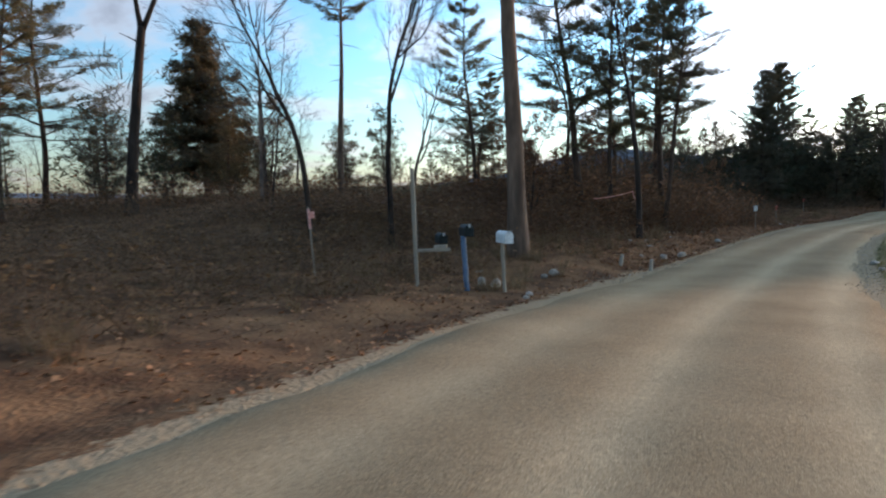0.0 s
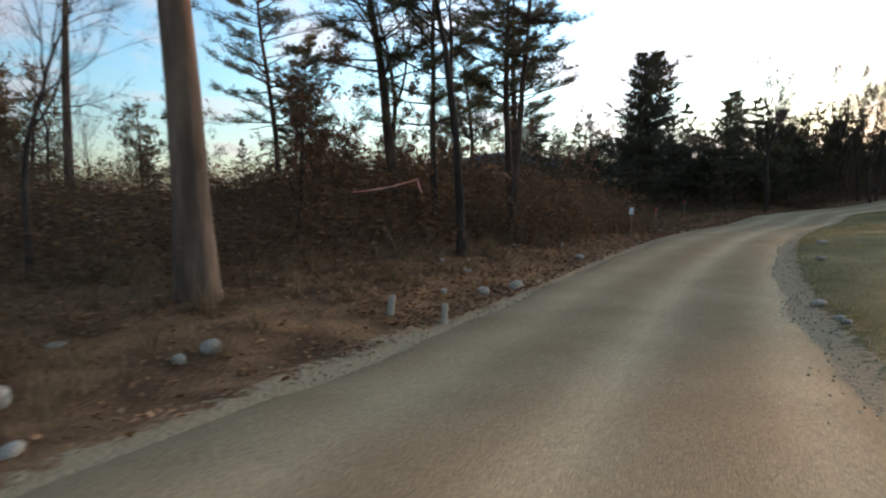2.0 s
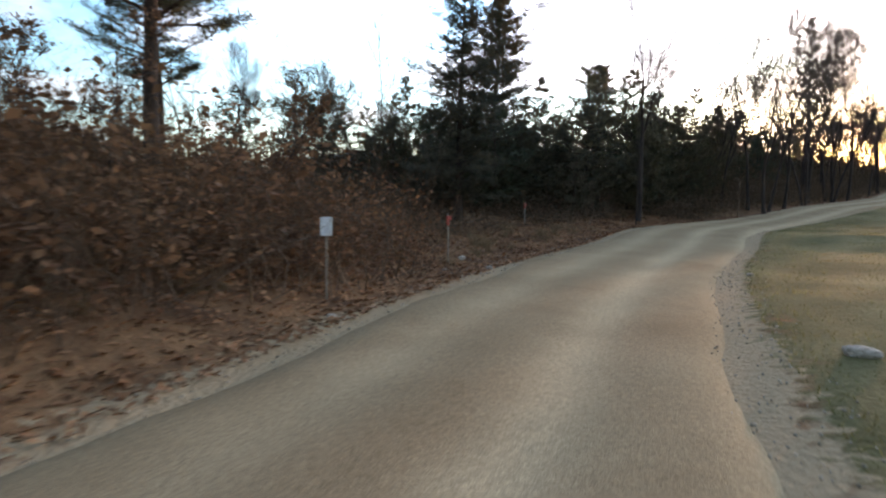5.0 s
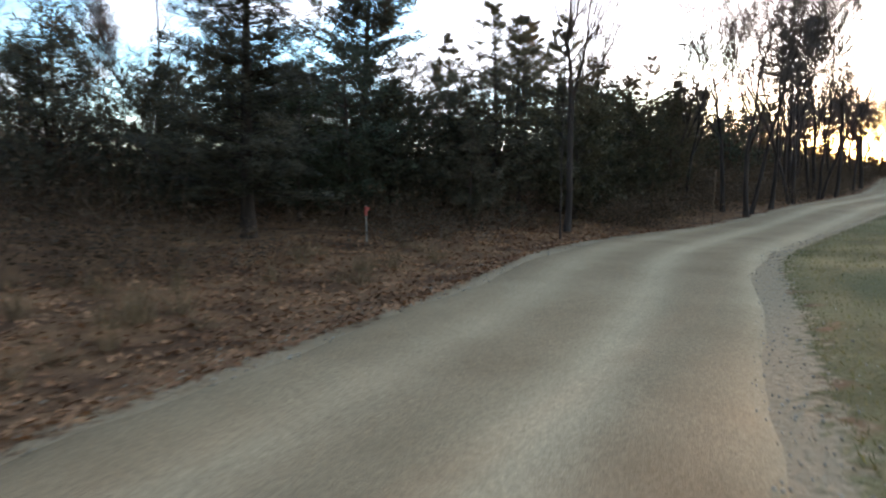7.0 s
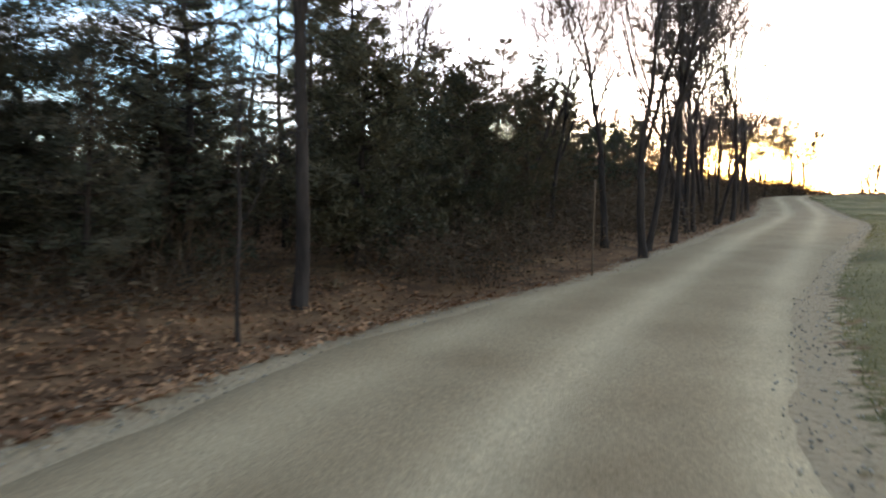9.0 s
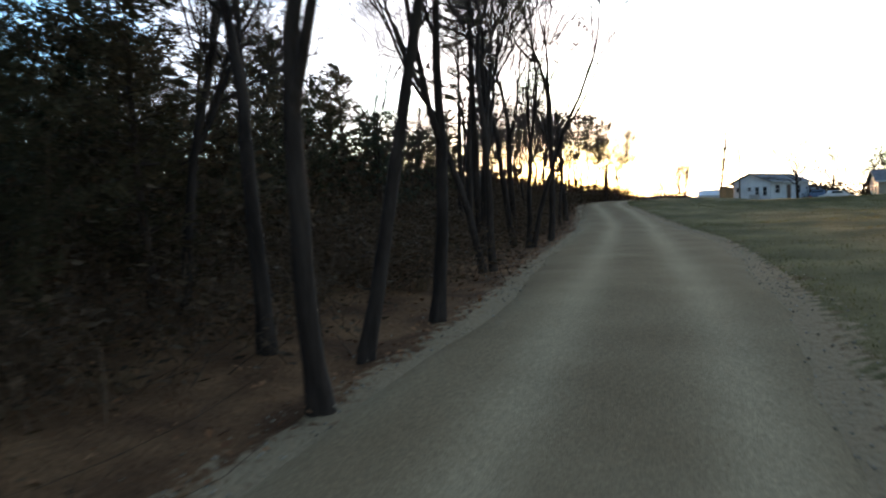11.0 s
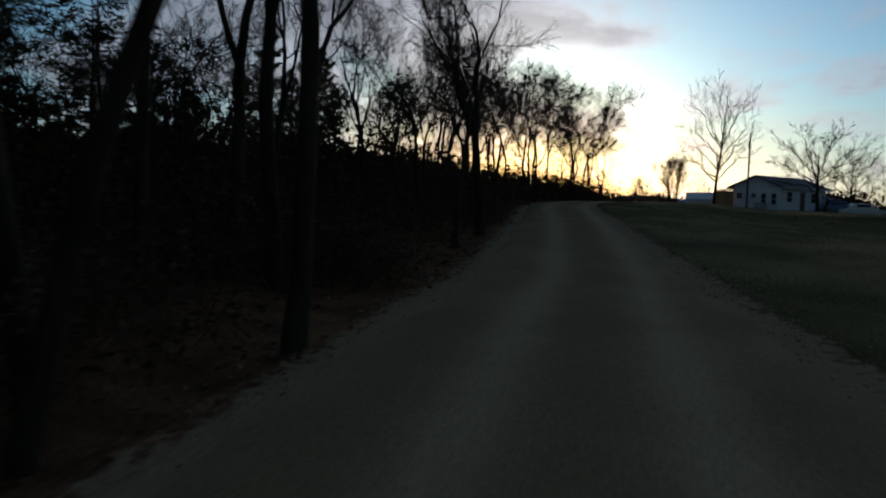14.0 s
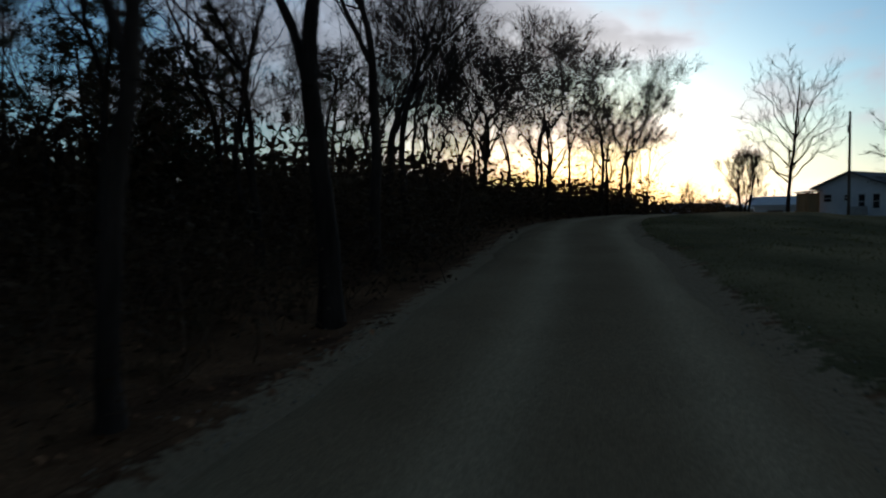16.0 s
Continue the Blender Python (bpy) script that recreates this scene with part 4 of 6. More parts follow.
plant("pine_full", 31.6, 52.4, 7.2, "shaggy pine among leafless trees", (0, 1), 15)
plant("pine_full", 34.2, 53.6, 7.0, "open pine among leafless trees", (0, -1), 75)
# along the straight
plant("bare_stems", 44.8, 51.2, 10.5, "dark twin-stemmed leafless tree close to the road", (0, 2), 10, 0.95)
plant("bare_low", 47.8, 53.8, 11.0, "dark slender trunk close to the road", (0, 0), 150, 0.85)
plant("dark_pine", 48.6, 54.6, 11.5, "dark straight pine in the wood", (0, 0), 20, 0.9)
plant("bare_fork", 49.7, 55.9, 11.0, "dark forked trunk in the wood", (0, 3), 100, 0.8)
plant("bare_stems", 50.8, 54.6, 11.0, "dark forking leafless tree close to the road", (0, 0), 200, 0.9)
plant("bare_twisted", 51.3, 55.6, 10.0, "leaning leafless tree close to the road", (0, 3), 60, 0.9)
plant("bare_fork", 53.5, 55.7, 11.5, "leafless tree at the road's edge", (0, 0), 300, 0.8)
plant("dark_pine", 54.2, 60.3, 10.0, "shaggy pine in the wood", (0, 3), 60)
plant("bare_tall", 55.3, 58.6, 11.0, "leafless trunk leaning inward", (0, -6), 20)
plant("bare_tall", 56.9, 62.2, 10.5, "stout leafless trunk in the wood", (0, 2), 250, 1.3)
plant("bare_oak", 58.7, 62.8, 9.5, "spreading leafless tree in the wood", (0, 6), 90, 0.75)
plant("bare_tall", 59.8, 65.2, 9.5, "leafless tree behind others", (0, 0), 0)
plant("bare_wild", 62.0, 61.0, 8.0, "dark broken-topped tree with crooked limbs", (0, 1), 30, 1.0)
plant("bare_oak", 64.8, 62.5, 9.0, "heavy-limbed leafless tree at the road's edge", (0, 0), 160, 0.9)
plant("bare_fork", 67.5, 65.0, 8.5, "leafless tree with spreading limbs", (0, 0), 210)
plant("bare_twisted", 70.5, 67.5, 8.5, "crooked leafless roadside tree", (0, 6), 0)

# the wood's rank and file
def wood():
    rnd = random.Random(77)
    groups = [
        # from, to along the road line; nearest and farthest to its left; how many; kinds; heights
        (7, 11, 12, 34, 16, ("pine_a", "bare_wild", "pine_c", "bare_thin", "bare_wild", "cedar_b"), (4.0, 7.5)),
        (1, 6, 24, 60, 18, ("cedar_b", "bare_wild", "pine_c", "bare_thin", "pine_b"), (3.5, 7.5)),
        (5, 8.5, 18, 42, 16, ("cedar_b", "bare_wild", "bare_thin", "pine_c", "cedar_b"), (2.8, 5.2)),
        (10.7, 14, 7, 13, 12, ("cedar_dome", "fir_b", "cedar_dome"), (3.2, 4.6)),
        (10.8, 14, 9, 20, 10, ("cedar_b", "pine_round", "bare_wild", "pine_full", "pine_round"), (4.6, 6.8)),
        (10.8, 14, 8, 22, 8, ("bare_tall", "bare_fork", "bare_wild"), (6.0, 8.5)),
        (13, 17, 6, 26, 20, ("fir_b", "cedar_b", "pine_b", "cedar_b", "fir_b"), (3.8, 6.5)),
        (13, 17, 6, 26, 13, ("bare_tall", "bare_wild", "bare_fork", "bare_oak"), (6.5, 8.5)),
        (17, 21, 5, 24, 22, ("bare_wild", "fir_b", "bare_fork", "bare_thin", "cedar_b", "bare_thin", "pine_a"), (4.0, 7.5)),
        (14.3, 19, 7, 15, 14, ("fir_b", "cedar_b", "fir_b"), (4.5, 7.5)),
        (18, 22, 8, 16, 12, ("fir_b", "cedar_b", "pine_a"), (4.5, 7.0)),
        (5.6, 9.0, 4.6, 14, 34, ("sapling",), (2.2, 3.9)),
        (20.6, 23.9, 2.4, 8, 11, ("bare_oak", "bare_wild", "bare_fork"), (6.5, 8.2)),
        (19, 23.9, 3.0, 15, 24, ("bare_wild", "far_oak", "bare_oak", "bare_twisted", "bare_fork"), (5.5, 8.0)),
    ]
    names = {"sapling": "young hardwood keeping its dead brown leaves", "fir_b": "dark conifer deep in the wood", "cedar_b": "low dark cedar in the wood", "bare_thin": "thin leafless sapling in the wood"}
    for a, b, lo, hi, count, kinds, (h0, h1) in groups:
        done = tries = 0
        while done < count and tries < count * 30:
            tries += 1
            j = int(rnd.uniform(a, b) * 14)
            j = min(j, len(ROAD) - 1)
            o = lo + (hi - lo) * rnd.random() ** 1.2
            x, y = ROAD[j, :2] + _nor[j] * (o + ROAD[j, 3])
            if min((x - p) ** 2 + (y - q) ** 2 for p, q in TRUNKS) < 3.2 or road_coords(x, y)[0][0] < lo:
                continue
            k = rnd.choice(kinds)
            if k == "sapling" and x < 2.5:
                continue
            plant(k, x, y, rnd.uniform(h0, h1), names.get(k, "straight pine in the wood" if "pine" in k else "leafless tree in the wood"), (rnd.uniform(-4, 4), rnd.uniform(-5, 5)), rnd.uniform(0, 360), rnd.uniform(0.8, 1.1))
            done += 1


wood()

# the wood's end, on the outside of the bend
for _x, _y, _h, _k in ((89.6, 73.4, 7.0, "bare_fork"), (88.6, 73.6, 7.8, "far_oak"), (86.4, 72.6, 8.0, "far_wild"), (84.6, 74.6, 8.2, "far_oak"), (82.2, 72.4, 8.0, "far_wild"), (79.8, 73.6, 8.4, "far_oak"), (77.6, 71.4, 8.2, "far_oak"), (92.0, 74.6, 6.0, "bare_thin"), (94.6, 77.4, 7.4, "far_wild"), (91.2, 73.9, 6.6, "bare_thin"), (92.9, 74.0, 6.0, "bare_thin"), (94.6, 74.9, 6.4, "bare_thin"), (90.2, 74.6, 7.0, "bare_thin"), (87.4, 75.8, 8.4, "far_oak"), (83.4, 76.6, 8.6, "far_wild"), (79.0, 76.4, 9.0, "far_oak"), (75.4, 73.6, 9.0, "far_wild")):
    plant(_k, _x, _y, _h * 0.86, "leafless twiggy tree at the wood's end", (0, 2), _x * 77, 1.15)

# trees by the houses and across the field
plant("tall_lawn_tree", 122.4, 76.7, 14.4, "tall vase-shaped leafless tree behind the houses", (0, 0), 30)
plant("lawn_tree", 108.9, 63.9, 7.0, "round-headed leafless yard tree", (0, 0), 90, 1.15)
plant("yard_clump", 97.2, 70.6, 3.5, "small bushy many-stemmed leafless yard tree", (0, 0), 10, 1.1)
plant("lawn_tree", 127.0, 65.0, 7.0, "leafless yard tree behind a house", (0, 0), 200, 1.1)
plant("lawn_tree", 133.0, 60.5, 7.0, "leafless yard tree behind a house", (0, 0), 300, 1.1)
plant("cedar_dome", 125.6, 58.8, 6.6, "dark rounded evergreen behind the tan house", (0, 0), 40, 0.9)
plant("cedar_b", 127.5, 55.5, 5.0, "dark evergreen by the yard", (0, 0), 140, 1.2)
plant("far_wild", 96.0, 79.0, 7.5, "leafless tree at the end of the wood", (0, 0), 0)
plant("far_oak", 93.5, 75.4, 8.0, "leafless tree at the end of the wood", (0, 0), 0)
plant("lawn_tree", 172.0, 108.0, 6.0, "far leafless tree past the houses", (0, 0), 0)

# ---------- undergrowth ----------
def stem_arrays(rnd, count, height, width, leaves, leaf_size, lean=0.35):
    """One clump of brush at the origin: thin crooked stems of triangles and small curled leaves. Returns vertices, triangles and which are leaves."""
    V, T, I = [], [], []
    for _ in range(count):
        a, o = rnd.uniform(0, 2 * math.pi), width * math.sqrt(rnd.random())
        p = np.array([o * math.cos(a), o * math.sin(a), -0.08])
        d = np.array([rnd.gauss(0, lean), rnd.gauss(0, lean), 1.0])
        h, r, n = height * rnd.uniform(0.45, 1.1), rnd.uniform(0.004, 0.011), 3
        ring = []
        for k in range(n + 1):
            base = len(V)
            rr = r * (1 - 0.8 * k / n)
            V += [p + (rr, 0, 0), p + (-0.5 * rr, 0.87 * rr, 0), p + (-0.5 * rr, -0.87 * rr, 0)]
            ring.append(base)
            d = d + np.array([rnd.gauss(0, 0.22), rnd.gauss(0, 0.22), 0.0])
            p = p + d / np.linalg.norm(d) * h / n
            if k > 0 and rnd.random() < 0.8:      # side twig, one thin blade
                q = p + np.array([rnd.gauss(0, 0.25), rnd.gauss(0, 0.25), rnd.uniform(0.05, 0.35)]) * h * 0.35
                b2 = len(V)
                V += [p + (0.005, 0, 0), p - (0.005, 0, 0), q]
                T.append((b2, b2 + 1, b2 + 2)); I.append(0)
        for u, v in zip(ring[:-1], ring[1:]):
            for k in range(3):
                k2 = (k + 1) % 3
                T += [(u + k, u + k2, v + k2), (u + k, v + k2, v + k)]
                I += [0, 0]
    for _ in range(leaves):
        a, o = rnd.uniform(0, 2 * math.pi), width * 1.15 * math.sqrt(rnd.random())
        p = np.array([o * math.cos(a), o * math.sin(a), height * 0.85 * rnd.betavariate(1.2, 1.9)])
        u = np.array([rnd.gauss(0, 1), rnd.gauss(0, 1), rnd.gauss(0, 0.7)]); u /= np.linalg.norm(u)
        w = np.cross(u, [rnd.gauss(0, 1), rnd.gauss(0, 1), rnd.gauss(0, 1)]); w /= np.linalg.norm(w) + 1e-6
        s = leaf_size * rnd.uniform(0.6, 1.5)
        b2 = len(V)
        V += [p - u * s, p + w * s * 0.55 + (0, 0, s * 0.25), p + u * s, p - w * s * 0.55]
        T += [(b2, b2 + 1, b2 + 2), (b2, b2 + 2, b2 + 3)]
        I += [1, 1]
    return np.array(V), np.array(T), np.array(I)


def scatter(name, clumps, places, mats, label, category):
    """All clumps of a kind as one mesh. places: x, y, turn, width, height and which clump."""
    V, T, I, n = [], [], [], 0
    zs = ground_z([p[0] for p in places], [p[1] for p in places])
    for (x, y, turn, sw, sh, k), z in zip(places, zs):
        v, t, i = clumps[k]
        c, s = math.cos(turn), math.sin(turn)
        w = v * (sw, sw, sh)
        V.append(np.column_stack([w[:, 0] * c - w[:, 1] * s + x, w[:, 0] * s + w[:, 1] * c + y, w[:, 2] + z]))
        T.append(t + n); I.append(i)
        n += len(v)
    me = array_mesh(name, np.concatenate(V), np.concatenate(T), mats, np.concatenate(I))
    return tagged(new(name, me), label, category, kind="stuff")


def beside(rnd, a, b, lo, hi, power=1.0, right=False):
    """A place between stations a and b of the road line, lo to hi metres off its edge."""
    f = rnd.uniform(a, b) * 14
    j = min(int(f), len(ROAD) - 2)
    o = lo + (hi - lo) * rnd.random() ** power
    p = ROAD[j, :2] + (ROAD[j + 1, :2] - ROAD[j, :2]) * (f - j)
    q = p - _nor[j] * (o + ROAD[j, 4]) if right else p + _nor[j] * (o + ROAD[j, 3])
    return float(q[0]), float(q[1])


def clear_of_road(x, y, left=0.4):
    d, k = road_coords(x, y)
    return bool(d[0] > ROAD[k[0], 3] + left or d[0] < -ROAD[k[0], 4] - 0.3)


def undergrowth():
    rnd = random.Random(5)
    leafy = [stem_arrays(rnd, 18, 1.7, 0.95, 190, 0.046) for _ in range(3)]
    twiggy = [stem_arrays(rnd, 24, 1.9, 0.9, 80, 0.042, 0.45) for _ in range(2)]
    dense = [stem_arrays(rnd, 7, 3.0, 1.7, 290, 0.115, 0.3) for _ in range(3)]
    deep = [stem_arrays(rnd, 15, 3.0, 1.6, 240, 0.058, 0.3) for _ in range(3)]

    def fill(groups, kinds):
        places = []
        for a, b, lo, hi, count, h0, h1 in groups:
            for _ in range(count):
                x, y = beside(rnd, a, b, lo, hi, 0.9)
                if road_coords(x, y)[0][0] > lo + 1.8:
                    low = min(1.0, max(0.62, 0.62 + (x - 1.5) / 9))      # lower on the open bank
                    places.append((x, y, rnd.uniform(0, 6.28), rnd.uniform(0.9, 1.5), rnd.uniform(h0, h1) * low, rnd.randrange(kinds)))
        return places

    # stretches of the road line; nearest and farthest to its left; how many; heights
    rusty = fill(((5.6, 7.3, 5.0, 14, 40, 0.6, 1.0), (7, 9.0, 2.4, 15, 95, 0.9, 1.5), (6.6, 8.7, 1.3, 5.5, 60, 0.45, 0.85), (6.7, 8.4, 1.5, 4.6, 75, 0.55, 0.95), (5.4, 7.0, 2.2, 7, 40, 0.4, 0.75)), 5)
    olive = fill(((2.0, 5.4, 2.6, 9, 90, 0.35, 0.75), (2.0, 5.6, 4.5, 16, 120, 0.75, 1.15), (2.5, 6.6, 14, 28, 55, 1.0, 1.7)), 5)
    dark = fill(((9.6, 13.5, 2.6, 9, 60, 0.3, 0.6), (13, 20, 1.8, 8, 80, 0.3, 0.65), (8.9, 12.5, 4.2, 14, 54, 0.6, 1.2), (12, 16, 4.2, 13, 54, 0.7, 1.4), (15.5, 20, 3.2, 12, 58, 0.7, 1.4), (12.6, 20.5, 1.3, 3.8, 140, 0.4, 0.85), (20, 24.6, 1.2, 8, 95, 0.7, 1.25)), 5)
    scatter("brush", leafy + twiggy, olive, [M_STEM, M_OLIVE], "olive-brown winter brush covering the bank", "undergrowth")
    scatter("brush", leafy + twiggy, rusty, [M_STEM, M_BRUSH], "rusty winter brush that keeps its dead leaves", "undergrowth")
    scatter("brush", leafy + twiggy, dark, [M_STEM, M_THICKET], "dark leafless tangle along the wood's edge, shade in its colour", "undergrowth")
    near = fill(((5.0, 7.4, 4.0, 11, 50, 0.4, 0.7), (5.0, 8.4, 9, 26, 80, 0.6, 1.0), (0.8, 5.5, 20, 42, 60, 1.0, 1.7), (6.6, 9.0, 4.0, 14, 75, 0.8, 1.15), (6.6, 8.5, 2.6, 8, 54, 0.5, 0.8)), 3)
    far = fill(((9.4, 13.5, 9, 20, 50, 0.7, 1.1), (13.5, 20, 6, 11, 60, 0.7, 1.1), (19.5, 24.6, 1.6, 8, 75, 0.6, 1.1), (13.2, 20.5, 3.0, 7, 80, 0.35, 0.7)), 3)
    scatter("thicket", deep, near, [M_STEM, M_BRUSH], "closed rust-brown thicket on the bank", "undergrowth")
    scatter("thicket", deep, far, [M_STEM, M_THICKET], "closed dark thicket inside the wood, shade in its colour", "undergrowth")
    shut = fill(((10.6, 14.5, 11, 22, 50, 0.7, 1.1), (14.3, 24.4, 7.5, 20, 165, 0.9, 1.45), (20.5, 25.4, 2.4, 9, 70, 0.4, 0.8)), 3)
    scatter("thicket", dense, shut, [M_STEM, M_THICKET], "closed dark evergreen understorey of the wood, shade in its colour", "undergrowth")
    rust = fill(((6.9, 8.5, 5.0, 12, 36, 0.5, 0.78),), 3)
    scatter("thicket", dense, rust, [M_STEM, M_BRUSH], "tall rust-brown thicket on the shoulder of the bank", "undergrowth")
    # dry grass on the verge
    tufts = []
    for _ in range(4):
        V, T = [], []
        for _ in range(46):
            a, o = rnd.uniform(0, 6.28), 0.16 * math.sqrt(rnd.random())
            p = np.array([o * math.cos(a), o * math.sin(a), -0.03])
            q = p + np.array([rnd.gauss(0, 0.13), rnd.gauss(0, 0.13), rnd.uniform(0.15, 0.48)])
            w = np.array([math.cos(a + 1.5), math.sin(a + 1.5), 0]) * 0.006
            V += [p - w, p + w, q]
            T.append((len(V) - 3, len(V) - 2, len(V) - 1))
        tufts.append((np.array(V), np.array(T), np.zeros(len(T), int)))
    places = []
    for a, b, lo, hi, count in ((1.5, 5, 2.5, 12, 260), (4, 9.5, 1.2, 6.0, 260), (9.5, 13, 1.4, 4.5, 40), (13, 21, 0.9, 4, 45)):
        for _ in range(count):
            x, y = beside(rnd, a, b, lo, hi)
            if clear_of_road(x, y, 0.6):
                places.append((x, y, rnd.uniform(0, 6.28), rnd.uniform(0.7, 1.4), rnd.uniform(0.5, 1.3), rnd.randrange(4)))
    scatter("dry_grass", tufts, places, [M_STRAW], "straw-coloured dry grass tufts along the verge", "grass")


def fallen_leaves():
    rnd = np.random.RandomState(8)
    n = 36000
    f = np.where(rnd.rand(n) < 0.55, rnd.uniform(5.0, 12.5, n), rnd.uniform(2.5, 19, n)) * 14
    j = f.astype(int)
    o = 0.1 + 5.0 * rnd.rand(n) ** 1.25
    c = ROAD[j, :2] + (ROAD[j + 1, :2] - ROAD[j, :2]) * (f - j)[:, None] + _nor[j] * (o + ROAD[j, 3])[:, None]
    d, k = road_coords(c[:, 0], c[:, 1])
    c = c[(d > ROAD[k, 3] - 0.15) & ((j < 13 * 14) | (rnd.rand(n) < 0.5))]
    n = len(c)
    z = ground_z(c[:, 0], c[:, 1]) + 0.012 + 0.02 * rnd.rand(n)
    a, s = rnd.rand(n) * 6.28, rnd.uniform(0.022, 0.055, n)
    u = np.column_stack([np.cos(a), np.sin(a), rnd.normal(0, 0.3, n)]) * s[:, None]
    w = np.column_stack([-np.sin(a), np.cos(a), rnd.normal(0, 0.3, n)]) * (s * 0.6)[:, None]
    p = np.column_stack([c, z])
    V = np.stack([p - u, p + w + (0, 0, 0.012), p + u, p - w + (0, 0, 0.012)], 1).reshape(-1, 3)
    b = np.arange(n) * 4
    T = np.concatenate([np.column_stack([b, b + 1, b + 2]), np.column_stack([b, b + 2, b + 3])])
    tagged(new("leaf_litter", array_mesh("leaf_litter", V, T, [M_LITTER])), "curled brown fallen leaves beside the road", "leaves", kind="stuff")


def turf():
    rnd = np.random.RandomState(9)
    n = 105000
    f = rnd.uniform(4.5, 22, n) * 14
    j = f.astype(int)
    o = 0.35 + 26 * rnd.rand(n) ** 1.7
    c = ROAD[j, :2] + (ROAD[j + 1, :2] - ROAD[j, :2]) * (f - j)[:, None] - _nor[j] * (o + ROAD[j, 4])[:, None]
    d, k = road_coords(c[:, 0], c[:, 1])
    keep = d < -ROAD[k, 4] - 0.1
    c, o = c[keep], o[keep]
    n = len(c)
    z = ground_z(c[:, 0], c[:, 1]) - 0.01
    a = rnd.rand(n) * 6.28
    h = rnd.uniform(0.02, 0.06, n) * (1 + o / 30)
    w = np.column_stack([np.cos(a), np.sin(a), 0 * a]) * (0.006 + 0.0012 * o)[:, None]
    p = np.column_stack([c, z])
    tip = p + np.column_stack([rnd.normal(0, 0.03, n), rnd.normal(0, 0.03, n), h])
    V = np.stack([p - w, p + w, tip], 1).reshape(-1, 3)
    b = np.arange(n) * 3
    tagged(new("grass", array_mesh("grass", V, np.column_stack([b, b + 1, b + 2]), [M_GRASS])), "short olive and straw winter grass", "grass", kind="stuff")


def loose_gravel():
    """Pebbles thrown to both edges of the road."""
    rnd = np.random.RandomState(15)
    n = 6500
    f = rnd.uniform(4.5, 19, n) * 14
    j = f.astype(int)
    left = rnd.rand(n) < 0.5
    o = rnd.normal(0.1, 0.28, n)
    c = ROAD[j, :2] + (ROAD[j + 1, :2] - ROAD[j, :2]) * (f - j)[:, None]
    c = c + _nor[j] * np.where(left, ROAD[j, 3] + o, -ROAD[j, 4] - o)[:, None]
    z = np.maximum(ground_z(c[:, 0], c[:, 1]), ROAD[j, 2] - 0.02) + 0.004
    s = rnd.uniform(0.006, 0.018, n)
    oct_ = np.array([(1, 0, 0), (0, 1, 0), (-1, 0, 0), (0, -1, 0), (0, 0, 0.75), (0, 0, -0.75)], float)
    fac = np.array([(0, 1, 4), (1, 2, 4), (2, 3, 4), (3, 0, 4), (1, 0, 5), (2, 1, 5), (3, 2, 5), (0, 3, 5)])
    V = oct_[None] * s[:, None, None] * rnd.uniform(0.7, 1.4, (n, 6, 1)) + np.column_stack([c, z])[:, None]
    T = fac[None] + (np.arange(n) * 6)[:, None, None]
    tagged(new("loose_gravel", array_mesh("loose_gravel", V.reshape(-1, 3), T.reshape(-1, 3), [M_PEBBLE])), "loose pale pebbles along the road's edges", "gravel", kind="stuff")


M_PEBBLE = material("pebbles", (0.24, 0.19, 0.13), (0.46, 0.38, 0.28), 3, 0.9, 0, 20, island=0.3, spec=0.1)
undergrowth()
fallen_leaves()
turf()
loose_gravel()


# ---------- stones ----------
def stone_mesh(seed):
    rnd = random.Random(seed)
    bm = bmesh.new()
    bmesh.ops.create_icosphere(bm, subdivisions=2, radius=1)
    k = [Vector((rnd.gauss(0, 1), rnd.gauss(0, 1), rnd.gauss(0, 1))).normalized() for _ in range(7)]
    for v in bm.verts:
        n = v.co.normalized()
        cut = min(0.98 / max(n.dot(a), 0.05) * rnd.uniform(0.97, 1.0) for a in k)
        v.co = n * min(1.0 + 0.07 * noise.noise(n * 2 + Vector((seed, 0, 0))), max(0.72, cut * 0.8))
    me = bpy.data.meshes.new("stone")
    bm.to_mesh(me)
    bm.free()
    me.materials.append(M_STONE)
    return me


STONES = [stone_mesh(s) for s in range(5)]


def stone(x, y, sx, sy, sz, k, label="pale angular fieldstone on the verge", lift=0.35, turn=0.0):
    ob = new("stone", STONES[k % 5])
    ob.matrix_basis = pose(x, y, gz(x, y) + sz * lift, 8, -6, turn) @ Matrix.Diagonal((sx, sy, sz, 1))
    return tagged(ob, label, "stone", "stones beside the road")


stone(6.63, 18.95, 0.17, 0.1, 0.11, 0, "large pale tilted stone on the cut bank", 0.4, 30)
stone(5.93, 18.35, 0.14, 0.11, 0.1, 1, "rounded tan stone on the cut bank", 0.4, 100)
stone(9.3, 23.1, 0.15, 0.12, 0.1, 1, "large pale stone among fallen leaves", 0.4, 100)
stone(2.35, 14.6, 0.16, 0.11, 0.09, 2, "pale flat stone below the bare pine", 0.35, 70)
stone(2.1, 14.3, 0.08, 0.07, 0.07, 3, "small pale stone below the bare pine", 0.35, 20)
stone(1.0, 13.2, 0.13, 0.1, 0.13, 4, "grey stone at the foot of the mailbox stake", 0.4, 50)
stone(0.72, 13.3, 0.1, 0.1, 0.12, 0, "grey stone between the mailbox posts", 0.4, 80)
_rs = random.Random(12)
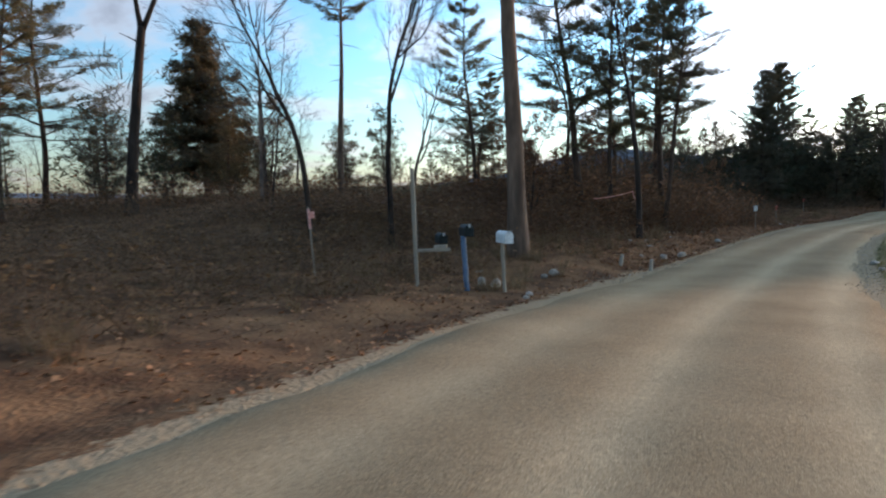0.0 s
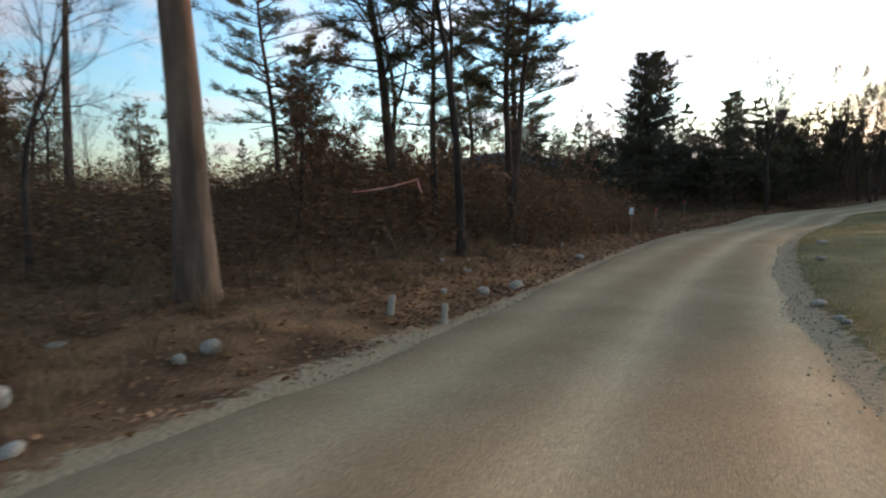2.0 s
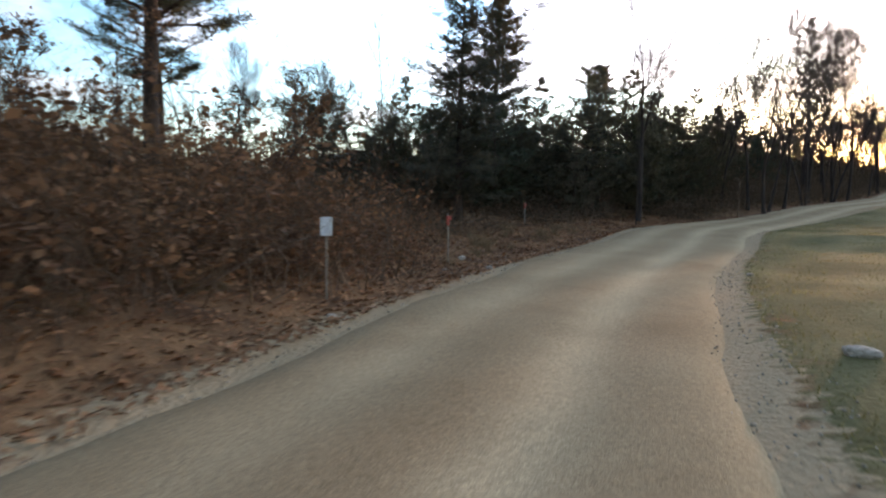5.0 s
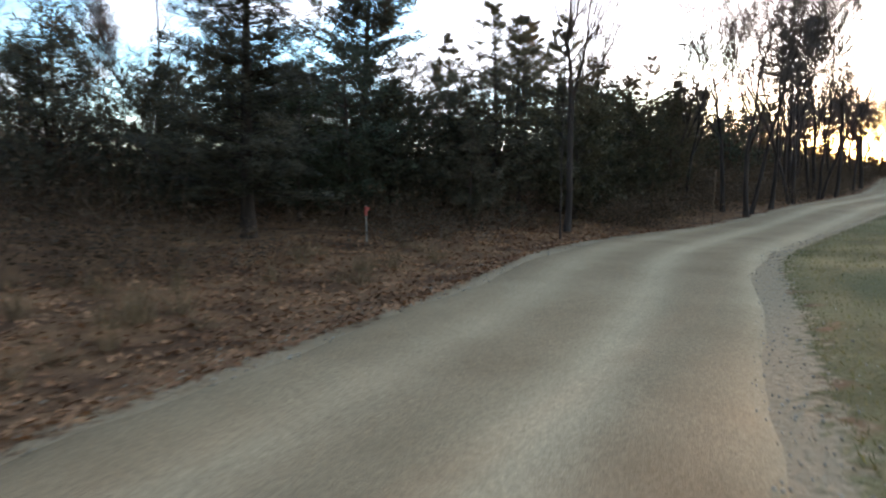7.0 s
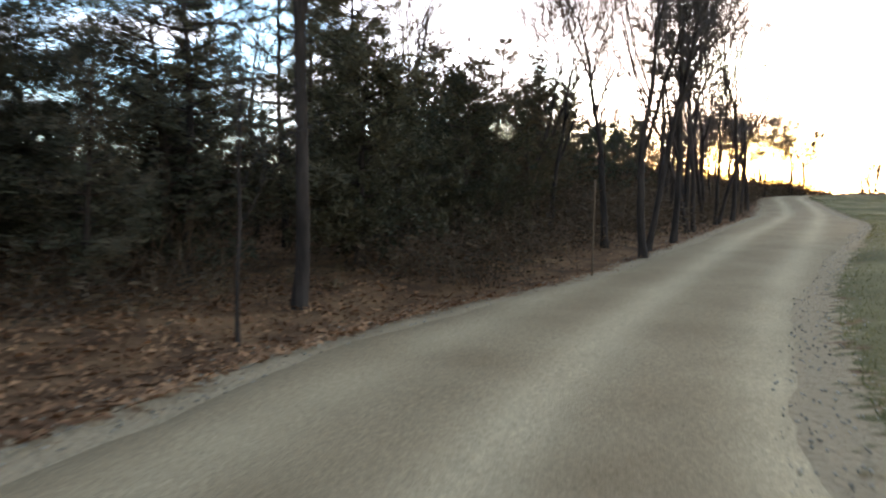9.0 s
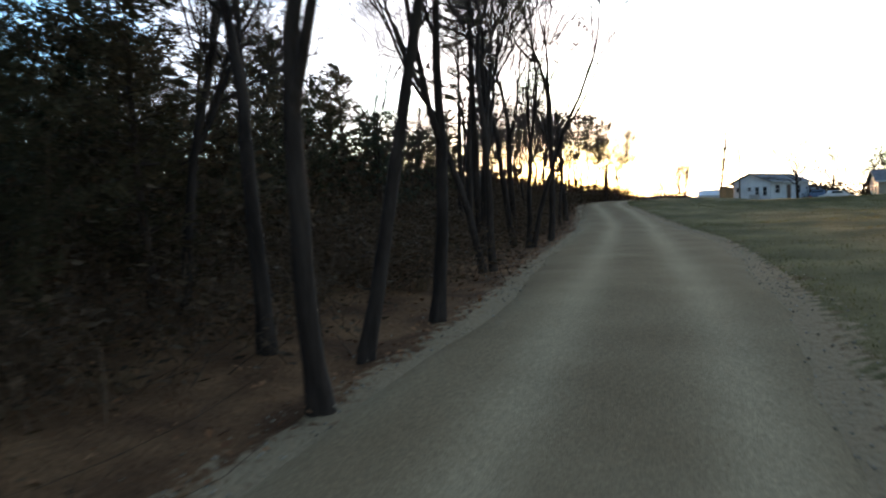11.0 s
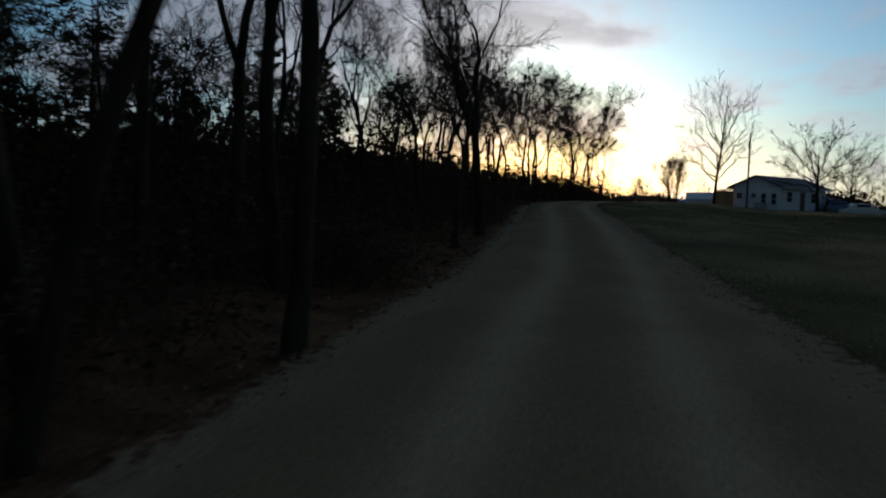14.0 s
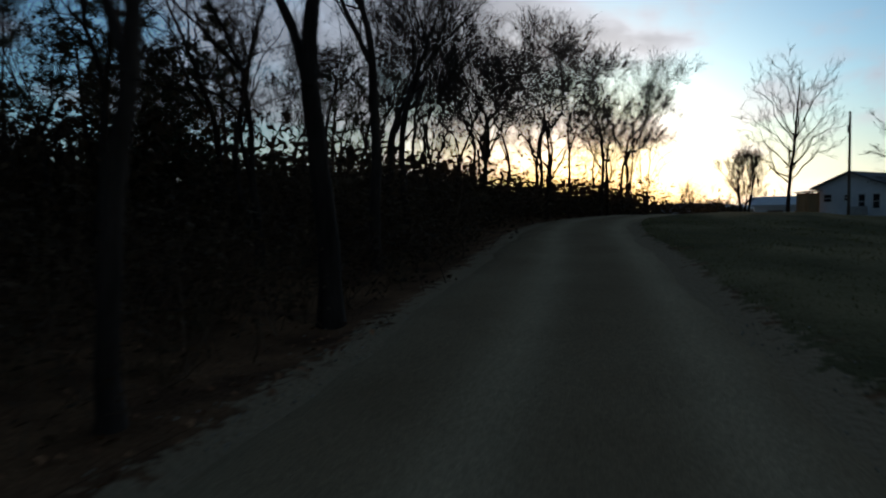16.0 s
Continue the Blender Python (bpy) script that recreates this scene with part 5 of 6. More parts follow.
for _ in range(20):
    _x, _y = beside(_rs, 4, 9.6, 0.1, 3.2, 1.3)
    if clear_of_road(_x, _y, 0.0):
        _s = _rs.uniform(0.03, 0.09)
        stone(_x, _y, _s * _rs.uniform(1, 1.6), _s, _s * 0.7, _rs.randrange(5), "small pale stone beside the road", 0.3, _rs.uniform(0, 360))
for _ in range(11):
    _x, _y = beside(_rs, 5.2, 9.2, 0.0, 1.0, 1.0, True)
    if clear_of_road(_x, _y, 0.0):
        _s = _rs.uniform(0.05, 0.13)
        stone(_x, _y, _s * _rs.uniform(1, 1.6), _s, _s * 0.55, _rs.randrange(5), "flat pale stone at the turf's edge", 0.25, _rs.uniform(0, 360))

# ---------- mailboxes and posts ----------
M_WHITE = material("chalky_white_paint", (0.62, 0.6, 0.56), (0.8, 0.78, 0.74), 9, 0.55, 0.15, 40, (0.4, 0.3, 0.22), spec=0.4)
M_BLACK = material("black_enamel", (0.008, 0.011, 0.011), (0.02, 0.024, 0.023), 8, 0.6, 0.1, 50, spec=0.25)
M_BLUE = material("faded_blue_paint", (0.08, 0.12, 0.19), (0.14, 0.19, 0.27), 6, 0.6, 0.2, 40, spec=0.35)
M_PINK = material("pink_marking_tape", (0.75, 0.34, 0.28), (0.88, 0.5, 0.42), 6, 0.5, 0, 30, spec=0.3, through_light=0.35)
M_RED = material("red_marking_tape", (0.42, 0.07, 0.05), (0.58, 0.13, 0.09), 6, 0.5, 0, 30, spec=0.3, through_light=0.35)
M_STEEL = material("galvanised_steel", (0.4, 0.4, 0.4), (0.55, 0.55, 0.54), 8, 0.45, 0.1, 40, metallic=0.9)


def mailbox(x, y, z, turn, mat, label, length=0.5, w=0.2, h=0.27, flag=True):
    """An arched sheet-metal mailbox with its door, lip, latch and flag. It opens towards -y before the turn."""
    ob = thing("mailbox", label, "mailbox", "mailboxes", at=pose(x, y, z, 0, 0, turn))

    def outline(k, y0):
        pts = [Vector((-w / 2, y0, 0)), Vector((w / 2, y0, 0))]
        side = h - w / 2
        pts += [Vector((math.cos(t) * w / 2, y0, side + math.sin(t) * w / 2)) for t in np.linspace(0, math.pi, 12)]
        c = Vector((0, y0, h / 2))
        return [c + (p - c) * k for p in pts]

    body = Soup()
    rings = [outline(1, -length / 2), outline(1, length / 2)]
    n = len(rings[0])
    body.v = rings[0] + rings[1]
    body.f = [(i, (i + 1) % n, n + (i + 1) % n, n + i) for i in range(n)] + [tuple(reversed(range(n))), tuple(range(n, 2 * n))]
    part("body", body, mat, ob)
    door = Soup()
    door.v = outline(1.05, -length / 2 - 0.022) + outline(1.05, -length / 2 - 0.002)
    door.f = [(i, (i + 1) % n, n + (i + 1) % n, n + i) for i in range(n)] + [tuple(reversed(range(n))), tuple(range(n, 2 * n))]
    dob = bevel(part("door", door, mat, ob), 0.004)
    latch = Soup()
    latch.box((-0.018, -length / 2 - 0.05, h - 0.045), (0.018, -length / 2 - 0.022, h + 0.012))
    part("latch", latch, M_STEEL, dob)
    if flag:
        fl = Soup()
        fl.box((w / 2 + 0.004, -0.12, 0.1), (w / 2 + 0.009, 0.02, 0.13))
        fl.box((w / 2 + 0.004, 0.0, 0.1), (w / 2 + 0.009, 0.05, 0.19))
        part("flag", fl, M_RED, ob)
    return ob


def round_post(name, x, y, top, r, mat, label, lean=(0, 0), sides=14, base=None):
    """An upright post with a worn, slightly domed top."""
    z0 = gz(x, y) - 0.12 if base is None else base
    s, h = Soup(), top - z0
    pts = [Vector((0.004 * math.sin(i * 2.1), 0.004 * math.cos(i * 1.7), h * i / 7)) for i in range(8)] + [Vector((0, 0, h + r * 0.25))]
    s.tube(pts, [r * (1 + 0.03 * math.sin(i * 2.3)) for i in range(8)] + [r * 0.6], sides)
    ob = new(name, s.mesh(name, mat, True))
    ob.matrix_basis = pose(x, y, z0, lean[0], lean[1], 0)
    return tagged(ob, label, "post")


mailbox(1.12, 12.62, 0.42, 18, M_WHITE, "weathered white arched mailbox on a wooden stake", 0.42, 0.16, 0.22)
round_post("mailbox_post", 1.12, 12.64, 0.42, 0.035, M_POST, "thin wooden stake under the white mailbox", (0, -2))
mailbox(0.42, 12.75, 0.56, 12, M_BLACK, "black arched mailbox on a blue post", 0.46, 0.17, 0.21)
round_post("mailbox_post", 0.42, 12.75, 0.56, 0.048, M_BLUE, "blue-painted round mailbox post", (0, -3))
mailbox(-0.05, 12.95, 0.42, 12, M_BLACK, "black arched mailbox on a wooden arm", 0.42, 0.16, 0.19)


def post_with_arm():
    x, y = -0.52, 12.8
    z0 = gz(x, y) - 0.15
    ob = thing("mailbox_post", "tall weathered square post with a wooden arm", "post", at=pose(x, y, z0, 0, -1, -8))
    up = Soup()
    up.box((-0.036, -0.036, 0), (0.036, 0.036, 1.84 - z0))
    bevel(part("upright", up, M_POST, ob), 0.012)
    arm = Soup()
    arm.box((0.036, -0.035, 0.27 - z0), (0.66, 0.035, 0.33 - z0))
    bevel(part("arm", arm, M_POST, ob), 0.01)
    tab = Soup()
    tab.box((0.36, -0.08, 0.332 - z0), (0.6, 0.08, 0.39 - z0))
    bevel(part("shelf", tab, M_POST, ob), 0.006)


post_with_arm()
round_post("stump", 4.25, 16.45, gz(4.25, 16.45) + 0.26, 0.05, M_POST, "short broken pale stump on the bank", (4, 8))
round_post("stump", 4.95, 16.3, gz(4.95, 16.3) + 0.24, 0.045, M_POST, "short weathered stub beside the road", (-3, 5))


def tape_line(a, b, sag, mat, label, name="marking_tape", width=0.02, tail=0.2):
    """A ribbon of marking tape hung between two points, with a loose tail at its far end."""
    s, n = Soup(), 14
    A, B = Vector(a), Vector(b)
    side = (B - A).cross(Vector((0, 0, 1))).normalized()
    rows = []
    for i in range(n + 1):
        t = i / n
        p = A.lerp(B, t) + Vector((0, 0, -sag * 4 * t * (1 - t)))
        tw = 0.8 * math.sin(t * 9)
        rows.append((p, (Vector((0, 0, 1)) * math.cos(tw) + side * math.sin(tw)) * width / 2))
    for i in range(5):
        rows.append((B + side * 0.02 * math.sin(i) + Vector((0, 0, -tail * (i + 1) / 5)) + (B - A).normalized() * 0.012 * i, (B - A).normalized() * width / 2))
    s.v = [q for p, w in rows for q in (p + w, p - w, p + w + side * 0.002, p - w + side * 0.002)]
    for i in range(len(rows) - 1):
        k = 4 * i
        s.f += [(k, k + 1, k + 5, k + 4), (k + 2, k + 6, k + 7, k + 3), (k, k + 4, k + 6, k + 2), (k + 1, k + 3, k + 7, k + 5)]
    ob = new(name, s.mesh(name, mat))
    return tagged(ob, label, "marking tape")


tape_line((3.85, 17.42, 1.11), (4.76, 17.12, 1.27), 0.03, M_PINK, "faded pink marking tape strung through brush")


def marker_stake(x, y, h, mat, label, ribbon=0.2):
    """A thin wooden stake with ribbon tied round its head."""
    z = gz(x, y)
    ob = thing("marker_stake", label, "marker stake", at=pose(x, y, z, 3, -4, 20))
    s = Soup()
    s.box((-0.015, -0.012, -0.15), (0.015, 0.012, h))
    part("stake", s, M_POST, ob)
    r = Soup()
    r.box((-0.026, -0.02, h * 0.97 - ribbon), (0.026, 0.02, h * 0.97))
    r.box((0.026, -0.004, h * 0.97 - ribbon * 0.5), (0.12, 0.004, h * 0.97 - ribbon * 0.15), pose(0, 0, 0, 0, 0, 10))
    bevel(part("ribbon", r, mat, ob), 0.006)


marker_stake(-2.6, 13.6, 1.42, M_PINK, "stake wrapped in pink marking ribbon", 0.4)
marker_stake(16.3, 33.4, 1.05, M_RED, "stake tied with red marking ribbon")
round_post("fence_post", 34.9, 45.7, 1.35, 0.02, M_STEM, "thin pale leaning post at the wood's edge", (0, 2))
marker_stake(22.8, 43.2, 0.8, M_RED, "low stake tied with red marking ribbon")


def paper_sign(x, y, z, w, h, turn, label, mat, post=True):
    """A small white notice on a thin steel wire stake."""
    ob = thing("notice", label, "sign", at=pose(x, y, gz(x, y), 0, 0, turn))
    top = z - gz(x, y)
    s = Soup()
    s.box((-w / 2, -0.004, top - h), (w / 2, 0.004, top))
    bevel(part("board", s, mat, ob), 0.003)
    p = Soup()
    p.box((-0.012, 0.005, -0.15), (0.012, 0.02, top - h * 0.3))
    part("stake", p, M_POST, ob)


paper_sign(12.95, 28.29, 0.46, 0.14, 0.22, -20, "small white notice on a short stake", M_WHITE)

# ---------- houses ----------
M_SIDING = material("white_vinyl_siding", (0.72, 0.74, 0.76), (0.84, 0.85, 0.86), 1.2, 0.6, 0.1, 30, spec=0.35)
M_TAN = material("tan_siding", (0.42, 0.33, 0.24), (0.55, 0.44, 0.33), 1.2, 0.65, 0.1, 30, spec=0.3)
M_SHINGLE = material("grey_shingles", (0.13, 0.13, 0.135), (0.22, 0.22, 0.22), 2.5, 0.85, 0.5, 40, spec=0.2)
M_METALROOF = material("pale_metal_roof", (0.4, 0.42, 0.44), (0.5, 0.52, 0.54), 1.5, 0.4, 0.05, 20, spec=0.5)
M_TRIM = material("white_trim_paint", (0.7, 0.7, 0.68), (0.8, 0.8, 0.78), 4, 0.5, 0.05, 30, spec=0.4)
M_GLASS = material("dark_window_glass", (0.02, 0.024, 0.03), (0.04, 0.045, 0.05), 2, 0.12, 0, 10, spec=0.35)
M_DOOR = material("brown_door_paint", (0.12, 0.08, 0.06), (0.18, 0.12, 0.09), 3, 0.5, 0.1, 30, spec=0.3)
M_POLE = material("creosoted_pole_wood", (0.09, 0.07, 0.055), (0.17, 0.135, 0.105), 4, 0.85, 0.5, 30, None, (1, 1, 0.15), spec=0.2)


def house(name, x, y, turn, length, width, eave, rise, wall, roof, label, windows=(), category="house", board=0.2):
    """A gabled house: its ridge runs along local x from 0, its gable end at x = 0. windows: wall ('g' gable end, 'f' front, y = -width/2), place along it, sill, w, h, kind."""
    z = gz(x, y)
    ob = thing(name, label, category, at=pose(x, y, z, 0, 0, turn))
    w2, over = width / 2, 0.35
    shell = Soup()
    sec = [(-w2, -0.4), (w2, -0.4), (w2, eave), (0, eave + rise), (-w2, eave)]
    shell.v = [Vector((xx, a, b)) for xx in (0, length) for a, b in sec]
    shell.f = [(0, 4, 3, 2, 1), (5, 6, 7, 8, 9)] + [(i, (i + 1) % 5, 5 + (i + 1) % 5, 5 + i) for i in range(5)]
    body = part("wall", shell, wall, ob)
    # lapped siding boards on the two walls in view
    n = int(eave / board)
    for k in range(n):
        s = Soup()
        z0 = k * board
        s.v = [Vector(p) for p in ((-0.004, -w2 - 0.004, z0 + board), (-0.022, -w2 - 0.022, z0), (length, -w2 - 0.022, z0), (length, -w2 - 0.004, z0 + board), (-0.022, w2, z0), (-0.004, w2, z0 + board), (0.05, -w2 + 0.05, z0), (0.05, -w2 + 0.05, z0 + board))]
        s.f = [(0, 1, 2, 3), (5, 4, 1, 0), (1, 4, 6), (0, 7, 5), (1, 6, 2), (0, 3, 7)]
        part("siding_board", s, wall, body)
    for sgn, nm in ((-1, "roof_slope"), (1, "roof_slope")):
        r = Soup()
        a, b = Vector((0, sgn * (w2 + over), eave - rise * over / w2)), Vector((0, 0, eave + rise))
        up = Vector((0, 0, 0.12))
        r.v = [p + Vector((xx, 0, 0)) + t for xx in (-over, length + over) for p in (a, b) for t in (Vector(), up)]
        r.f = [(0, 2, 3, 1), (4, 5, 7, 6), (0, 1, 5, 4), (2, 6, 7, 3), (1, 3, 7, 5), (0, 4, 6, 2)]
        part(nm, r, roof, ob)
        t = Soup()
        t.box((-over, min(a.y, a.y + sgn * 0.1), a.z - 0.04), (length + over, max(a.y, a.y + sgn * 0.1), a.z + 0.08))
        part("gutter", t, M_TRIM, ob)
    for wl, u, sill, ww, hh, kind in windows:
        m = pose(0, u, sill, 0, 0, -90) if wl == "g" else pose(u, -w2, sill)
        win = new("door" if kind == "door" else "window", None)
        win.parent = ob
        win.matrix_basis = m
        f = Soup()
        for lo, hi in (((-ww / 2 - 0.08, -0.06, -0.08), (-ww / 2, 0, hh + 0.08)), ((ww / 2, -0.06, -0.08), (ww / 2 + 0.08, 0, hh + 0.08)), ((-ww / 2, -0.06, hh), (ww / 2, 0, hh + 0.08)), ((-ww / 2, -0.06, -0.08), (ww / 2, 0, 0)), ((-ww / 2, -0.045, hh / 2 - 0.02), (ww / 2, -0.028, hh / 2 + 0.02))):
            if kind == "door" and hi[2] < 0.5 * hh + 0.1 and lo[2] > 0.3 * hh:
                continue
            f.box(lo, hi)
        part("frame", f, M_TRIM, win)
        g = Soup()
        g.box((-ww / 2, -0.03, 0), (ww / 2, -0.026, hh))
        part("leaf" if kind == "door" else "pane", g, M_DOOR if kind == "door" else M_GLASS, win)
    return ob


house("house", 111.0, 69.1, -14, 7.4, 4.3, 2.15, 0.85, M_SIDING, M_SHINGLE, "white-sided single-storey house with grey gabled roof",
      [("g", 1.5, 1.15, 0.5, 0.45, "w"), ("g", 0.2, 1.2, 0.4, 0.35, "w"), ("g", -0.7, 0.65, 0.4, 0.9, "w"), ("g", -1.6, 0.65, 0.4, 0.9, "w"), ("f", 1.3, 0.9, 0.8, 0.8, "w"), ("f", 3.4, 0.0, 0.8, 1.75, "door"), ("f", 5.2, 0.9, 0.8, 0.8, "w")])
house("house", 117.5, 59.0, -72, 6.0, 7.0, 2.4, 1.1, M_TAN, M_SHINGLE, "tan-sided house catching the evening sun", [("g", 1.5, 0.9, 0.8, 1.0, "w"), ("g", -1.6, 0.9, 0.8, 1.0, "w"), ("f", 3.0, 0.9, 1.0, 1.0, "w")])
house("shed", 126.5, 81.0, -69, 6.5, 4.5, 1.5, 0.7, M_SIDING, M_METALROOF, "long low outbuilding with pale metal roof", [("f", 1.7, 0.0, 1.3, 1.0, "door"), ("f", 3.9, 0.0, 1.3, 1.0, "door")], "outbuilding")
house("house", 172.0, 112.5, -30, 9.0, 7.0, 1.5, 0.9, M_SIDING, M_SHINGLE, "far white house with a dark roof", [("g", 0.0, 0.8, 0.9, 1.0, "w"), ("f", 3.0, 0.8, 1.0, 1.0, "w"), ("f", 8.0, 0.8, 1.0, 1.0, "w")])
house("house", 196.0, 114.0, -30, 9.0, 6.0, 1.4, 0.7, M_TAN, M_METALROOF, "far low house with a pale metal roof", [("f", 3.0, 0.8, 1.0, 0.9, "w")])


def parked_car(x, y, turn, paint, label):
    """A small saloon: body with bonnet and boot, glazed cabin, four wheels with rims, lamps and bumpers. It faces local -y."""
    ob = thing("car", label, "car", "cars in the yard", at=pose(x, y, gz(x, y), 0, 0, turn))

    def loft(sections):
        soup = Soup()
        for yy, w0, w1, z0, z1 in sections:
            soup.v += [Vector((sx * w, yy, z)) for sx, w, z in ((-1, w0, z0), (1, w0, z0), (1, w1, z1), (-1, w1, z1))]
        for a in range(len(sections) - 1):
            soup.f += [(4 * a + k, 4 * a + (k + 1) % 4, 4 * a + 4 + (k + 1) % 4, 4 * a + 4 + k) for k in range(4)]
        soup.f += [(3, 2, 1, 0), tuple(4 * (len(sections) - 1) + k for k in range(4))]
        return soup

    bevel(part("body", loft(((-2.1, 0.74, 0.68, 0.36, 0.62), (-1.95, 0.84, 0.78, 0.24, 0.8), (-0.9, 0.86, 0.82, 0.2, 0.93), (1.3, 0.86, 0.82, 0.2, 0.97), (2.0, 0.83, 0.78, 0.26, 0.92), (2.12, 0.74, 0.7, 0.4, 0.75))), paint, ob), 0.05, 3)
    cabin = bevel(part("cabin", loft(((-1.0, 0.78, 0.74, 0.9, 0.94), (-0.3, 0.77, 0.6, 0.93, 1.4), (0.8, 0.77, 0.6, 0.95, 1.42), (1.55, 0.76, 0.7, 0.94, 1.0))), paint, ob), 0.04, 2)
    for lo, hi, m in (((-0.56, -0.01, -0.24), (0.56, 0.01, 0.24), pose(0, -0.68, 1.18, -56)), ((-0.56, -0.01, -0.2), (0.56, 0.01, 0.2), pose(0, 1.2, 1.22, 58)), ((-0.5, -0.01, -0.17), (0.5, 0.01, 0.17), pose(0.715, 0.25, 1.18, 0, 0, 90) @ pose(0, 0, 0, 20)), ((-0.5, -0.01, -0.17), (0.5, 0.01, 0.17), pose(-0.715, 0.25, 1.18, 0, 0, -90) @ pose(0, 0, 0, 20))):
        g = Soup()
        g.box(lo, hi, m)
        part("window", g, M_GLASS, cabin)
    for sx in (-1, 1):
        for yy in (-1.3, 1.3):
            t = Soup()
            t.tube([Vector((sx * 0.68, yy, 0.31)), Vector((sx * 0.88, yy, 0.31))], [0.31, 0.31], 18)
            wheel = part("wheel", t, M_BLACK, ob)
            r = Soup()
            r.tube([Vector((sx * 0.87, yy, 0.31)), Vector((sx * 0.895, yy, 0.31))], [0.19, 0.17], 14)
            part("rim", r, M_STEEL, wheel)
        for yy, mat, nm in ((-2.06, M_TRIM, "headlight"), (2.08, M_RED, "tail_light")):
            h = Soup()
            h.box((sx * 0.58 - 0.13, yy - 0.05, 0.6), (sx * 0.58 + 0.13, yy + 0.05, 0.74))
            part(nm, h, mat, ob)
    return ob


def yard_hedge(points, count):
    """Overgrown dark shrubs in a ragged line."""
    rnd = random.Random(41)
    clumps = [stem_arrays(rnd, 8, 2.0, 1.2, 240, 0.11, 0.3) for _ in range(2)]
    places = []
    for _ in range(count):
        k = rnd.randrange(len(points) - 1)
        f = rnd.random()
        (x0, y0), (x1, y1) = points[k], points[k + 1]
        places.append((x0 + (x1 - x0) * f + rnd.gauss(0, 0.6), y0 + (y1 - y0) * f + rnd.gauss(0, 0.6), rnd.uniform(0, 6.28), rnd.uniform(0.9, 1.5), rnd.uniform(0.8, 1.7), rnd.randrange(2)))
    scatter("hedge", clumps, places, [M_STEM, M_THICKET], "dark overgrown shrubs behind the yard", "hedge")


yard_hedge([(118.0, 67.5), (120.5, 62.0), (121.5, 56.0), (122.0, 48.0)], 44)
yard_hedge([(128.0, 84.5), (140.0, 90.0), (160.0, 102.0)], 28)
parked_car(116.6, 64.0, 100, M_BLUE, "dark blue saloon car parked by the yard hedge")
parked_car(116.0, 62.0, 30, M_WHITE, "white saloon car parked beside the tan house")


def air_conditioner(x, y, turn):
    ob = thing("air_conditioner", "boxy grey air conditioner beside the house wall", "appliance", at=pose(x, y, gz(x, y), 0, 0, turn))
    b = Soup()
    b.box((-0.4, -0.35, 0), (0.4, 0.35, 0.75))
    bevel(part("casing", b, M_STEEL, ob), 0.03)
    for k in range(7):
        s = Soup()
        s.box((-0.36, -0.365, 0.1 + k * 0.085), (0.36, -0.35, 0.135 + k * 0.085))
        part("louvre", s, M_BLACK, ob)


air_conditioner(109.9, 68.4, 76)


def side_porch(x, y, turn):
    """A small timber-clad porch with a lean-to roof against the far side of the gable end."""
    ob = thing("porch", "small tan timber porch with sun-orange boards beside the white house", "porch", at=pose(x, y, gz(x, y), 0, 0, turn) @ Matrix.Diagonal((0.62, 1, 1, 1)))
    for side in (0, 1):
        for k in range(9):
            b = Soup()
            b.box((-0.6 + k * 0.135, -0.03, 0), (-0.6 + k * 0.135 + 0.125, 0.03, 1.8), pose(0, -0.6, 0, 0, 0, 90 * side) @ pose(0, -0.6, 0))
            part("board", b, M_SUNLITBOARD, ob)
    for px, py in ((-0.62, -1.2), (0.62, -1.2), (0.62, 0.0), (-0.62, 0.0)):
        p = Soup()
        p.box((px - 0.05, py - 0.05, 0), (px + 0.05, py + 0.05, 1.85))
        part("post", p, M_SUNLITBOARD, ob)
    r = Soup()
    r.box((-0.85, -1.4, -0.04), (0.85, 0.2, 0.04), pose(0, 0, 1.95, 4, 0, 0))
    part("roof", r, M_SHINGLE, ob)


# tan boards warmed to orange, low sunlight painted into the colour
M_SUNLITBOARD = material("sunlit_orange_boards", (0.36, 0.2, 0.09), (0.52, 0.31, 0.15), 3, 0.7, 0.3, 30, None, (1, 1, 0.12), spec=0.25)
side_porch(111.1, 71.4, -104)
house("annex", 118.3, 66.7, -14, 3.4, 3.0, 1.5, 0.4, M_SIDING, M_SHINGLE, "low white annex at the end of the house", [("f", 1.3, 0.8, 0.7, 0.6, "w")], "annex")


def utility_pole(x, y, top):
    z = gz(x, y)
    ob = thing("utility_pole", "dark wooden utility pole with a transformer arm", "utility pole", at=pose(x, y, z, 0, -1, 30))
    h = top - z
    s = Soup()
    s.tube([Vector((0, 0, -0.3 + (h + 0.3) * i / 6)) for i in range(7)], [0.085 - 0.005 * i for i in range(7)], 12)
    part("pole", s, M_POLE, ob, smooth=True)
    c = Soup()
    c.tube([Vector((0.15, 0, h * 0.8)), Vector((0.15, 0, h * 0.8 + 0.42))], [0.085, 0.085], 12)
    part("transformer", c, M_STEEL, ob, "grey can-shaped transformer")
    a = Soup()
    a.box((0.03, -0.02, h * 0.82), (0.12, 0.02, h * 0.82 + 0.06))
    part("bracket", a, M_STEEL, ob)


utility_pole(101.0, 66.7, 7.5)


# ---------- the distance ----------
# blue-grey base colour stands in for the haze over the hills
M_FAR = material("hazy_far_hills", (0.13, 0.135, 0.15), (0.18, 0.18, 0.195), 0.02, 0.95, 0, 0.12, spec=0.05)


